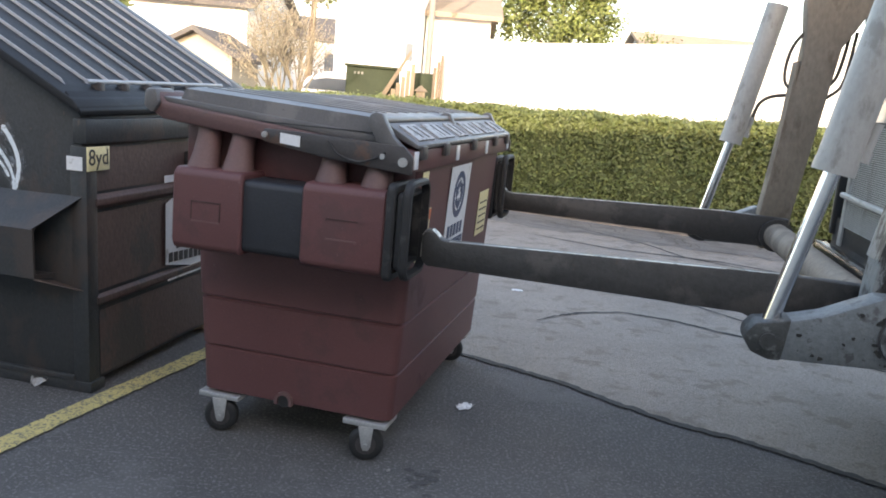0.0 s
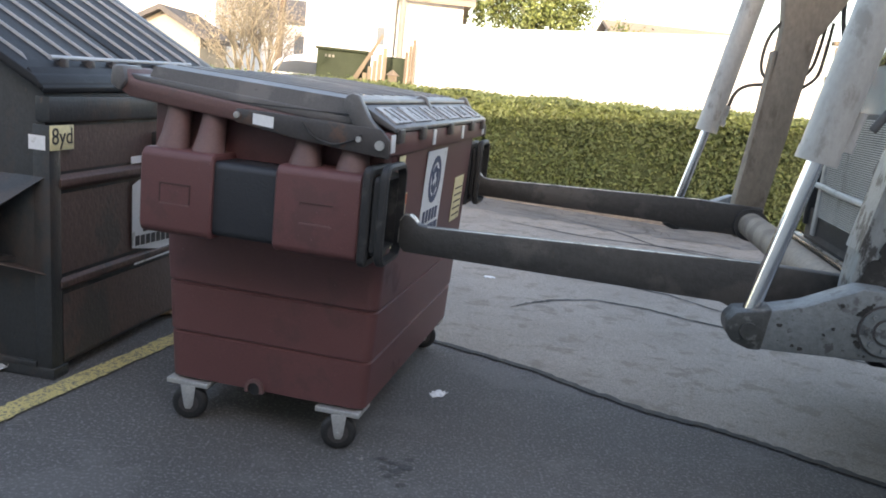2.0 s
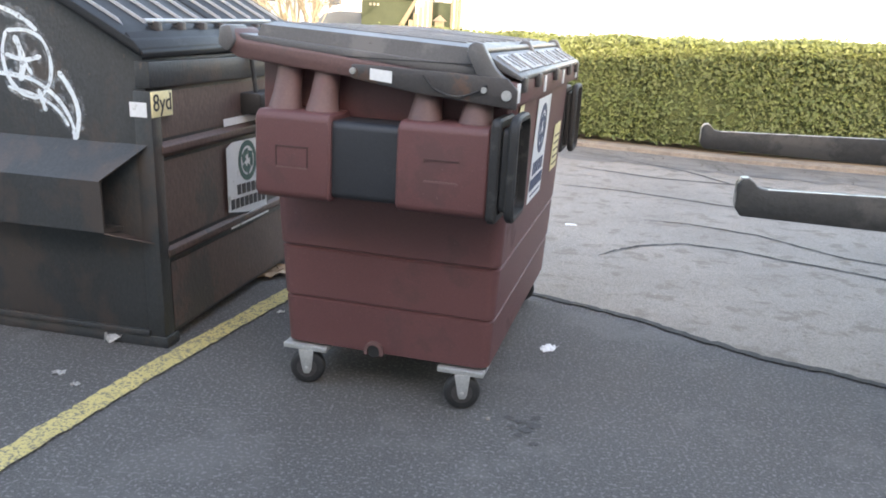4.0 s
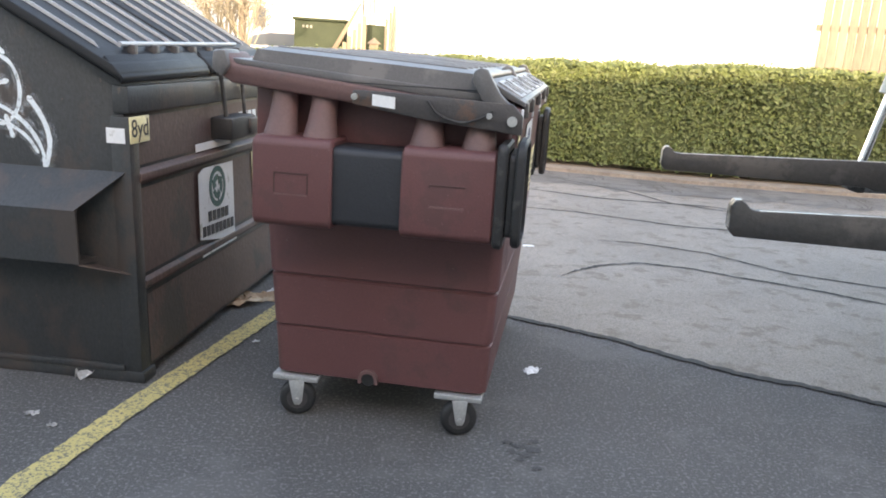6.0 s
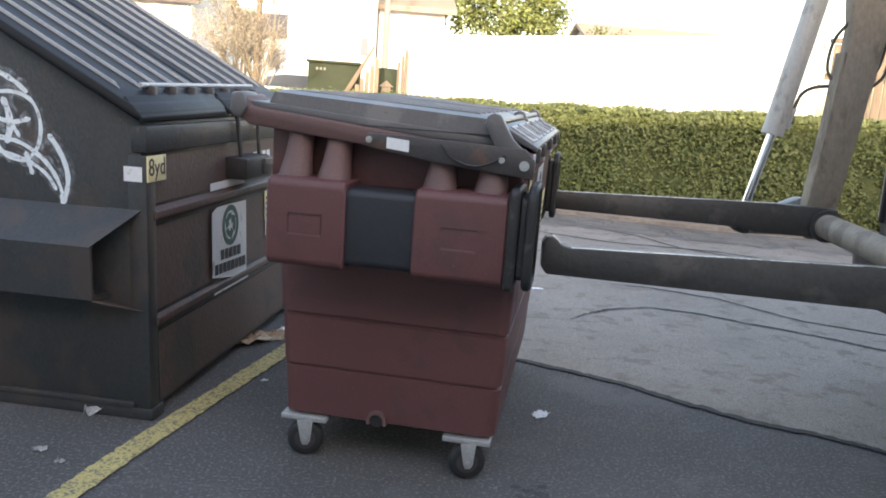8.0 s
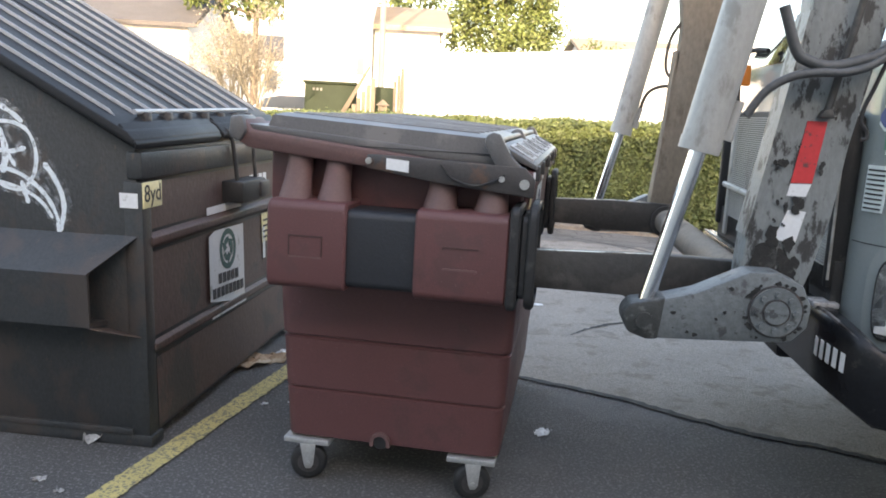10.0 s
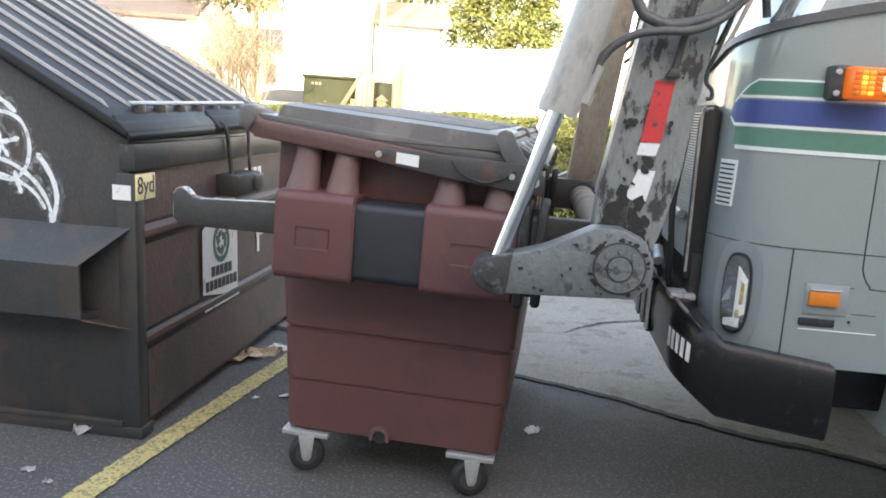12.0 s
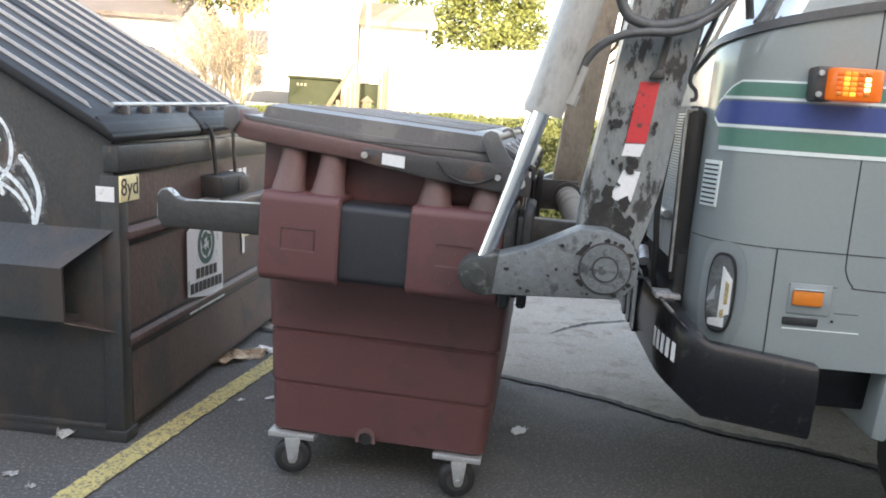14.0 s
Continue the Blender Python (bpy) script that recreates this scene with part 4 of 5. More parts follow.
for k, (s, w) in enumerate(STROKES):
    part("overspray", stroke(s, w * 3.4, k * 1.7, 0.0015 + 0.0001 * k), OVERSPRAY, skip, "thin haze of white overspray", smooth=False)
    part("graffiti_stroke", stroke(s, w * 1.1, k * 1.7, 0.003 + 0.0001 * k), SPRAY, skip, "white spray-painted stroke", smooth=False)

for ob in skip.children_recursive:
    ob.data.transform(ob.matrix_basis.inverted() @ SHEAR @ ob.matrix_basis)

# ---- the truck: origin on the ground under the fork axle, front towards -x ----
truck = thing("garbage_truck", "silver-grey front-loading garbage truck with striped cab and lift arms", "garbage truck", at(0.98, 4.0))
PZ = 0.97
cylinders = []

loader = part("fork_axle", rod((0, -1.02, PZ), (0, 1.02, PZ), 0.072, seg=24), FARARM, truck, "dusty steel torque tube between the lift arms")
for s in (-1, 1):
    y0, y1 = s * 0.96 - 0.030, s * 0.96 + 0.030
    part("fork", prism([(0.06, PZ + 0.10), (-0.30, PZ + 0.108), (-1.56, PZ + 0.072), (-1.595, PZ + 0.078), (-1.612, PZ + 0.096), (-1.632, PZ + 0.110), (-1.655, PZ + 0.106), (-1.668, PZ + 0.085), (-1.668, PZ - 0.005), (-1.645, PZ - 0.035),
                        (-0.45, PZ - 0.052), (-0.40, PZ - 0.072), (0.04, PZ - 0.075)], "y", y0, y1, 0.008), FORKSTEEL, loader, "long worn steel lifting fork")
    part("rubbed_edge", prism([(-0.30, PZ + 0.1078), (-1.56, PZ + 0.0718), (-1.56, PZ + 0.0735), (-0.30, PZ + 0.1098)], "y", y0 + 0.002, y0 + 0.020), EDGESTEEL, loader, "rubbed bare steel top edge of a fork")
    part("rubbed_tip", prism([(-1.600, PZ + 0.084), (-1.614, PZ + 0.099), (-1.632, PZ + 0.1125), (-1.656, PZ + 0.1085), (-1.6705, PZ + 0.086), (-1.6705, PZ + 0.0), (-1.662, PZ - 0.004), (-1.660, PZ + 0.080), (-1.650, PZ + 0.098), (-1.632, PZ + 0.101), (-1.614, PZ + 0.090)], "y", y0 + 0.006, y1 - 0.006), EDGESTEEL, loader, "rubbed pale tip of a fork")
    part("fork_collar", rod((0, s * 0.90, PZ), (0, s * 1.02, PZ), 0.095, seg=24), FORKSTEEL, loader)
    a, b = sorted((s * 1.035, s * 1.165))
    near = s < 0
    foot = [(-0.09, PZ - 0.05), (-0.06, PZ - 0.10), (0.07, PZ - 0.10), (0.10, PZ - 0.03)]
    rear = [(0.145, PZ + 0.12), (0.186, 1.27), (0.211, 1.504), (0.249, 1.714), (0.300, 2.02), (0.34, 2.10)] if near else [(0.085, PZ + 0.10), (0.15, 1.60), (0.205, 2.06), (0.27, 2.17)]
    head = [(0.36, 2.34), (0.40, 2.96), (3.2, 3.02), (3.2, 3.24), (0.30, 3.22), (0.02, 2.85)]
    fore = [(-0.02, 2.22), (0.045, 2.04), (0.043, 1.93), (0.023, 1.807), (-0.02, 1.535), (-0.078, 1.192), (-0.085, PZ + 0.12)] if near else [(-0.02, 2.30), (0.005, 2.12), (0.0, 1.95), (-0.040, 1.60), (-0.09, PZ + 0.12)]
    arm = part("lift_arm", prism(foot + rear + head + fore, "y", a, b, 0.008), ARMPAINT if near else FARARM, loader,
               "scuffed grey steel lift arm" if near else "dusty brown-grey steel lift arm, warm light put in its colour")
    ya, yb = sorted((s * 1.165, s * 1.185))
    part("edge_flange", prism([(-0.083, 1.192), (-0.025, 1.535), (0.018, 1.807), (0.038, 1.93), (0.050, 1.93), (0.030, 1.807), (-0.013, 1.535), (-0.071, 1.192)] if near else [(-0.085, PZ + 0.12), (-0.040, 1.60), (-0.020, 1.97), (-0.008, 1.97), (-0.028, 1.60), (-0.073, PZ + 0.12)], "y", a - 0.004, b + 0.004), ARMPAINT if near else FARARM, arm)
    c, d = sorted((s * 1.19, s * 1.31))
    crank = part("crank", prism([(-0.475, PZ - 0.065), (-0.475, PZ - 0.038), (-0.452, PZ - 0.008), (-0.40, PZ + 0.002), (-0.25, PZ + 0.045), (-0.09, PZ + 0.125), (0.0, PZ + 0.125), (0.08, PZ + 0.09), (0.112, PZ + 0.02), (0.105, PZ - 0.05),
                                 (0.06, PZ - 0.098), (-0.02, PZ - 0.105), (-0.25, PZ - 0.115), (-0.40, PZ - 0.120), (-0.455, PZ - 0.100)], "y", c, d, 0.010), CRANKPAINT, loader, "chipped grey crank lever")
    part("clevis", prism([(-0.480, PZ - 0.068), (-0.480, PZ - 0.036), (-0.455, PZ - 0.004), (-0.40, PZ + 0.006), (-0.345, PZ + 0.022), (-0.36, PZ - 0.122), (-0.40, PZ - 0.124), (-0.458, PZ - 0.104)], "y", c - 0.004, d + 0.004, 0.010), GREYGREASE, crank, "greasy dark grey lever end")
    part("pin", rod((-0.41, s * 1.18, PZ - 0.06), (-0.41, s * 1.325, PZ - 0.06), 0.028, seg=20), GREYGREASE, crank, "greasy dark pivot pin")
    part("seal", rod((0.0, s * 1.16, PZ), (0.0, s * 1.315, PZ), 0.087, seg=28), DARKMETAL, crank, "greasy dark seal ring")
    part("boss", rod((0.0, s * 1.16, PZ), (0.0, s * 1.322, PZ), 0.080, seg=28), CRANKPAINT, crank)
    for k in range(8):
        part("bolt", rod((0.060 * math.cos(k * 0.785), s * 1.32, PZ + 0.060 * math.sin(k * 0.785)), (0.060 * math.cos(k * 0.785), s * 1.331, PZ + 0.060 * math.sin(k * 0.785)), 0.009, seg=8), CRANKPAINT, crank)
    bm = bmesh.new()
    rng = random.Random(31)
    for k in range(36):
        t_ = rng.uniform(0, 6.283)
        if k < 22:
            cx, cz, r = 0.094 * math.cos(t_), PZ + 0.092 * math.sin(t_), rng.uniform(0.006, 0.013)
        else:
            cx = rng.uniform(-0.33, -0.04)
            cz, r = PZ + rng.choice((rng.uniform(-0.10, -0.07), rng.uniform(-0.06, 0.05 + 0.2 * (cx + 0.25)))), rng.uniform(0.003, 0.011)
        plate([(cx + r * rng.uniform(0.5, 1.15) * math.cos(j * 0.6283), s * (1.3105 + 0.0001 * k), cz + 0.8 * r * rng.uniform(0.5, 1.15) * math.sin(j * 0.6283)) for j in range(10)], (0, s, 0), 0.0016, bm)
    tagged(part("grease_stain", bm, GREASE, crank), "black grease and chips", kind="stuff")
    part("hub_ring", rod((0.0, s * 1.30, PZ), (0.0, s * 1.326, PZ), 0.044, seg=24), DARKMETAL, crank)
    part("hub_cap", rod((0.0, s * 1.30, PZ), (0.0, s * 1.329, PZ), 0.038, seg=24), CRANKPAINT, crank)
    part("rod_eye", rod((-0.41, s * 1.20, PZ - 0.06), (-0.41, s * 1.30, PZ - 0.06), 0.058, seg=20), DARKMETAL, crank)
    lo, hi = Vector((-0.290, s * 1.25, 1.475)), Vector((-0.140, s * 1.25, 2.30))
    cylinders.append(part("cylinder", rod(lo, hi, 0.064, seg=28), BARREL, loader, "pale grey hydraulic cylinder barrel"))
    cyl = cylinders[-1]
    part("gland", rod(lo - (hi - lo).normalized() * 0.006, lo + (hi - lo).normalized() * 0.035, 0.0665, seg=28), BARREL, cyl)
    part("piston_rod", rod((-0.405, s * 1.25, PZ - 0.02), lo + Vector((0.01, 0, 0.05)), 0.027, seg=24), CHROME, cyl, "shiny chrome piston rod")
    port = part("port", rod(lo + Vector((0.082, 0, 0.05)), lo + Vector((0.108, 0, 0.16)), 0.016, seg=12), BARREL, cyl, "pale hose fitting")
    part("fitting_nut", rod(lo + Vector((0.078, 0, 0.035)), lo + Vector((0.086, 0, 0.07)), 0.024, seg=6), BARREL, port)
    if near:
        part("hose", hose([(-0.145, -1.25, 1.585), (-0.093, -1.25, 1.666), (-0.02, -1.252, 1.714), (0.057, -1.254, 1.730), (0.152, -1.252, 1.737), (0.244, -1.245, 1.78), (0.36, -1.20, 1.90)], 0.014, 10), GREYHOSE, arm, "greying black hydraulic hose")
        part("hose", hose([(-0.06, -1.23, 1.93), (-0.012, -1.235, 1.80), (0.024, -1.237, 1.768), (0.093, -1.237, 1.752), (0.178, -1.237, 1.771), (0.262, -1.236, 1.812), (0.34, -1.22, 1.93)], 0.018, 10), GREYHOSE, arm, "thick greying hydraulic hose")
    else:
        part("hose", hose([lo + Vector((0.10, 0, 0.13)), lo + Vector((0.13, -0.01, 0.24)), lo + Vector((0.19, -0.03, 0.29)), lo + Vector((0.30, -0.06, 0.31))], 0.011), DUSTYHOSE, cyl, "dusty hydraulic hose")
        part("hose", hose([(0.02, 1.10, 2.16), (-0.035, 1.16, 2.06), (-0.055, 1.17, 1.94), (-0.045, 1.16, 1.85), (0.0, 1.12, 1.80)], 0.010), DUSTYHOSE, arm, "dusty hydraulic hose")
        for dx, dz in ((0.0, 0.0), (0.035, -0.05)):
            part("hose", hose([(0.255 + dx, 1.12, 2.16), (0.248 + dx, 1.15, 2.02 + dz), (0.225 + dx, 1.15, 1.90 + dz), (0.17 + dx * 0.5, 1.13, 1.83 + dz)], 0.010), DUSTYHOSE, arm, "dusty hydraulic hose")
    if near:
        part("tape", plate([(0.071, -1.166, 1.581), (0.134, -1.166, 1.581), (0.109, -1.166, 1.379), (0.042, -1.166, 1.378)], (0, -1, 0), 0.003), REDTAPE, arm, "red reflective tape, worn")
        part("tape", plate([(0.042, -1.166, 1.375), (0.108, -1.166, 1.376), (0.095, -1.166, 1.334), (0.034, -1.166, 1.334)], (0, -1, 0), 0.003), WHITEDECAL, arm, "white reflective tape, scuffed")
        part("tape", plate([(0.045, -1.166, 1.287), (0.102, -1.166, 1.284), (0.079, -1.166, 1.175), (0.008, -1.166, 1.187)], (0, -1, 0), 0.003), WHITEDECAL, arm, "white reflective tape, scuffed")
        bm = bmesh.new()
        rng = random.Random(23)
        for gx, gz, gr, n in ((0.0, 1.09, 0.060, 12), (0.02, 1.08, 0.045, 8), (0.03, 1.16, 0.035, 6), (0.075, 1.305, 0.022, 6), (0.02, 1.31, 0.014, 4), (0.01, 1.43, 0.016, 5), (0.135, 1.44, 0.012, 5), (0.03, 1.235, 0.006, 3), (0.06, 1.50, 0.007, 3), (0.0, 1.25, 0.008, 4), (0.16, 1.62, 0.012, 4)):
            for _ in range(n):
                cx, cz, r = gx + rng.gauss(0, gr * 0.8), gz + rng.gauss(0, gr * 0.9), gr * rng.uniform(0.3, 0.8)
                cx = min(max(cx, -0.06 + 0.10 * (cz - 1.09) + r), 0.10 + 0.12 * (cz - 1.09) - r)
                plate([(cx + r * rng.uniform(0.55, 1.1) * math.cos(k * 0.5236), -1.168 - 0.00001 * len(bm.verts) / 2, cz + 1.3 * r * rng.uniform(0.55, 1.1) * math.sin(k * 0.5236)) for k in range(12)], (0, -1, 0), 0.0025, bm)
        tagged(part("grease_stain", bm, GREASE, arm), "black grease and worn-off paint", kind="stuff")
        part("stay_rod", rod((0.122, -1.185, 1.607), (0.195, -1.205, 2.02), 0.012), FORKSTEEL, arm)
        part("stay_foot", prism([(0.095, 1.592), (0.145, 1.592), (0.135, 1.622), (0.110, 1.618)], "y", -1.20, -1.165, 0.004), FORKSTEEL, arm)
        part("chain", hose([(0.32, -1.19, 1.92), (0.286, -1.195, 1.80), (0.255, -1.195, 1.70), (0.231, -1.195, 1.632), (0.226, -1.195, 1.585), (0.246, -1.195, 1.560), (0.248, -1.195, 1.535), (0.232, -1.195, 1.530)], 0.007), BLACK, arm)
part("stop_plate", box(-0.20, 0.06, -0.92, -0.80, PZ + 0.02, PZ + 0.045, 0.005), RUST, loader)


CABX = 0.34          # front face of the cab


def cab_ring(z, back=2.05):
    """Plan of the cab at height z: flat front, rounded corners, straight sides."""
    lean = 0.02 * max(0, z - 1.2) + 0.36 * max(0, z - 1.86)
    pts = []
    for s in (-1, 1):
        corner = [(CABX + lean + (0.60 - CABX) * (1 - math.cos(a)), s * (0.90 + 0.27 * math.sin(a))) for a in [radians(90 * k / 8) for k in range(9)]]
        pts += corner if s > 0 else corner[::-1]
    # from the far rear corner round the front to the near one
    return [(back, -1.17, z)] + [(x, y, z) for x, y in pts] + [(back, 1.17, z)]


cab = part("cab", loft([cab_ring(0.80), cab_ring(0.83), cab_ring(1.2), cab_ring(1.80), cab_ring(1.86), cab_ring(2.70), [(x * 0.94 + 0.10, y * 0.93, 2.82) for x, y, z in cab_ring(2.7)]]), CABPAINT, truck, "silver-grey painted cab")


def cab_strip(s0, s1, z0, z1, z2, z3, material, off=0.004, name="stripe", label="", n=14):
    """A thin skin on the near front corner and side of the cab, from s0 to s1 metres round from the front face."""
    def at_s(s):
        arc = 0.45
        if s < 0:
            return (CABX, -0.90 - s, Vector((-1, 0, 0)))
        if s < arc:
            a = radians(90) * s / arc
            return (CABX + (0.60 - CABX) * (1 - math.cos(a)), -(0.90 + 0.27 * math.sin(a)), Vector((-math.cos(a), -math.sin(a), 0)))
        return (0.60 + s - arc, -1.17, Vector((0, -1, 0)))
    rows = []
    for k in range(n + 1):
        f = k / n
        x, y, nn = at_s(s0 + (s1 - s0) * f)
        lo, hi = z0 + (z2 - z0) * f, z1 + (z3 - z1) * f
        lx = lambda z: 0.02 * max(0, z - 1.2) + 0.36 * max(0, z - 1.86)
        o = nn * off
        rows.append([(x + o.x + lx(lo), y + o.y, lo), (x + o.x + lx(hi), y + o.y, hi), (x - nn.x * 0.004 + lx(hi), y - nn.y * 0.004, hi), (x - nn.x * 0.004 + lx(lo), y - nn.y * 0.004, lo)])
    return part(name, loft(rows), material, cab, label)


for z0, z1, m_, s0 in ((1.700, 1.745, GREENSTRIPE, 0.215), (1.688, 1.698, PALESTRIPE, 0.145), (1.745, 1.752, PALESTRIPE, 0.215), (1.605, 1.682, BLUESTRIPE, 0.13), (1.592, 1.603, PALESTRIPE, 0.13), (1.530, 1.588, GREENSTRIPE, 0.14), (1.514, 1.528, PALESTRIPE, 0.15)):
    cab_strip(s0, 1.85, z0, z1, z0 + 0.0, z1 + 0.0, m_, 0.004, "stripe", "painted cab stripe", 24)
# the stripes start in a curve
for s0, s1, a0, a1, b0, b1, m_ in ((0.150, 0.180, 1.698, 1.702, 1.700, 1.727, GREENSTRIPE), (0.180, 0.215, 1.700, 1.727, 1.700, 1.745, GREENSTRIPE), (0.120, 0.150, 1.672, 1.680, 1.700, 1.708, PALESTRIPE),
                                   (0.150, 0.180, 1.702, 1.709, 1.727, 1.734, PALESTRIPE), (0.180, 0.215, 1.727, 1.734, 1.745, 1.752, PALESTRIPE), (0.105, 0.130, 1.628, 1.650, 1.605, 1.682, BLUESTRIPE), (0.105, 0.13, 1.615, 1.626, 1.592, 1.603, PALESTRIPE)):
    cab_strip(s0, s1, a0, a1, b0, b1, m_, 0.004, "stripe", "painted cab stripe", 3)
# window with rubber gasket, rising to the rear
cab_strip(-0.3, 1.2, 1.815, 2.62, 2.145, 2.62, WINDOWGLASS, 0.006, "corner_window", "bright reflecting corner window", 20)
cab_strip(-0.3, 1.2, 1.790, 1.823, 2.120, 2.155, GREYHOSE, 0.014, "window_gasket", "black rubber gasket", 20)
part("windscreen", prism([(0.358, 1.90), (0.622, 2.60), (0.644, 2.60), (0.385, 1.90)], "y", -0.62, 0.86, 0.003), GLASS, cab, "dark windscreen")
# seams
for s0, s1, a0, a1, b0, b1 in ((0.05, 0.78, 1.203, 1.2065, 1.196, 1.1995),):
    cab_strip(s0, s1, a0, a1, b0, b1, BLACK, 0.0012, "seam", "panel gap", 12)
part("seam", box(0.578, 0.5815, -1.1710, -1.168, 0.83, 1.20), BLACK, cab, "panel gap")
part("seam", hose([(0.807, -1.1690, 2.60), (0.807, -1.1690, 1.9), (0.805, -1.1690, 1.45), (0.806, -1.1690, 1.19), (0.812, -1.1690, 1.135), (0.836, -1.1690, 1.095), (0.875, -1.1690, 1.083), (1.2, -1.1690, 1.080), (1.75, -1.1690, 1.078)], 0.0028, 6), BLACK, cab, "door gap with rounded corner")
part("seam", box(0.632, 0.790, -1.1708, -1.168, 1.082, 1.0845), BLACK, cab, "thin panel line")
part("seam", box(0.792, 0.870, -1.1708, -1.168, 0.994, 0.9965), BLACK, cab, "thin panel line")
part("bead", box(0.628, 0.880, -1.1720, -1.168, 0.930, 0.9335), PALESTRIPE, cab, "pale pressed line")
part("side_marker_trim", box(0.646, 0.746, -1.191, -1.172, 1.0675, 1.0735, 0.002), CHROME, cab, "bright trim over the marker lamp")
part("screw", rod((0.788, -1.168, 0.967), (0.788, -1.1735, 0.967), 0.005, seg=10), BLACK, cab)
# headlamp in a rounded recess on the corner



def oval_on_corner(s0, s1, z0, z1, off, material, name, parent, label):
    bm = bmesh.new()
    ring, back = [], []
    for k in range(28):
        a = 2 * math.pi * k / 28
        ca, sa = math.copysign(abs(math.cos(a)) ** 0.7, math.cos(a)), math.copysign(abs(math.sin(a)) ** 0.7, math.sin(a))
        s, z = (s0 + s1) / 2 + (s1 - s0) / 2 * ca, (z0 + z1) / 2 + (z1 - z0) / 2 * sa
        b = radians(90) * min(s, 0.45) / 0.45
        x, y, nx, ny = CABX + (0.60 - CABX) * (1 - math.cos(b)), -(0.90 + 0.27 * math.sin(b)), -math.cos(b), -math.sin(b)
        ring.append(bm.verts.new((x + nx * off, y + ny * off, z)))
        back.append(bm.verts.new((x - nx * 0.005, y - ny * 0.005, z)))
    bm.faces.new(ring)
    for k in range(28):
        bm.faces.new((ring[k], ring[(k + 1) % 28], back[(k + 1) % 28], back[k]))
    return part(name, bm, material, parent, label)


oval_on_corner(0.152, 0.338, 0.835, 1.205, 0.005, CABPAINT, "headlamp_surround", cab, "")
# the recess has no depth here; its shade is a black oval
oval_on_corner(0.192, 0.302, 0.880, 1.165, 0.011, BLACK, "headlamp_bezel", cab, "black oval put in for the shaded headlamp recess")
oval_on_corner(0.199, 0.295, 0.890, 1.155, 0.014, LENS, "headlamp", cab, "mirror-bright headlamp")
# bright patches on the lens take the place of its reflections
for s0, s1, z0, z1, z2, z3, m_, nm in ((0.252, 0.290, 0.935, 1.118, 0.955, 1.075, GLINT, "reflector"), (0.200, 0.232, 0.985, 0.99, 1.0, 1.05, CHROME, "reflector"), (0.215, 0.275, 0.905, 0.928, 0.905, 0.940, GLINT, "reflector"),
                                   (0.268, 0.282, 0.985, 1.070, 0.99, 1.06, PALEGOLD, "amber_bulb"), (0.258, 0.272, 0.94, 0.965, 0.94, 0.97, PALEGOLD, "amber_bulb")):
    cab_strip(s0, s1, z0, z1, z2, z3, m_, 0.0165 if nm == "reflector" else 0.019, nm, "bright patch painted as a reflection in the lamp" if nm == "reflector" else "gold patch painted as a warm reflection in the lamp", 4)
# side marker and its bracket
part("marker_plate", box(0.635, 0.775, -1.176, -1.168, 0.985, 1.09, 0.004), CABPAINT, cab)
part("side_marker", box(0.645, 0.745, -1.190, -1.172, 1.015, 1.068, 0.008), AMBER, cab, "amber side marker lamp")
part("marker_plate", box(0.625, 0.742, -1.178, -1.169, 0.945, 0.972, 0.004), BLACK, cab)
# louvre
lou = cab_strip(0.085, 0.175, 1.315, 1.475, 1.315, 1.475, PALESTRIPE, 0.006, "louvre", "pale louvred vent", 6)
for k in range(9):
    cab_strip(0.093, 0.167, 1.324 + k * 0.0165, 1.330 + k * 0.0165, 1.324 + k * 0.0165, 1.330 + k * 0.0165, BLACK, 0.009, "slat", "", 4)
# turn lamp on a stalk
turn = part("turn_lamp_housing", box(0.60, 0.66, -1.25, -1.16, 1.69, 1.80, 0.012), DARKMETAL, cab)
lamp = part("turn_lamp", prism([(0.628, -1.19), (0.632, -1.262), (0.652, -1.290), (0.775, -1.290), (0.795, -1.275), (0.80, -1.19)], "z", 1.695, 1.795, 0.010), AMBERON, turn, "lit amber turn lamp")
rng = random.Random(6)
for k in range(5):
    for j in range(5):
        x, z = 0.648 + 0.021 * k, 1.709 + 0.0155 * j
        part("lens_cell", box(x, x + 0.018, -1.2935, -1.286, z, z + 0.0125, 0.003), AMBERCORE if k == 4 and j in (1, 2, 3) else rng.choice((AMBERMID, AMBERMID, AMBERGOLD)) if k in (1, 2) else rng.choice((AMBERON, AMBERON, AMBER)), turn)
for z in (1.712, 1.778):
    part("screw", rod((0.612, -1.245, z), (0.612, -1.258, z), 0.009, seg=10), ZINC, turn)
for y in (-0.8, 0.9):
    part("mirror_stay", hose([(0.42, y * 1.3, 2.65), (0.36, y * 1.38, 2.3), (0.42, y * 1.34, 1.95)], 0.014), BLACK, cab)
# grille with slats and brush guard
grille = part("grille", box(0.300, 0.344, -0.88, 0.76, 0.98, 1.66, 0.01), BLACK, truck, "dark radiator grille")
for k in range(52):
    part("slat", box(0.290, 0.303, -0.87, 0.70, 1.09 + k * 0.0105, 1.0955 + k * 0.0105), BARREL, grille)
part("grille_frame", box(0.284, 0.302, 0.70, 0.755, 0.98, 1.66, 0.006), BARREL, grille, "pale worn frame of the grille")
part("grille_frame", box(0.284, 0.300, -0.28, -0.24, 1.06, 1.64, 0.005), BLACK, grille)
part("grille_bar", hose([(0.27, -0.81, 1.25), (0.265, 0.0, 1.25), (0.27, 0.74, 1.26)], 0.016), BARREL, grille, "pale tube across the grille")
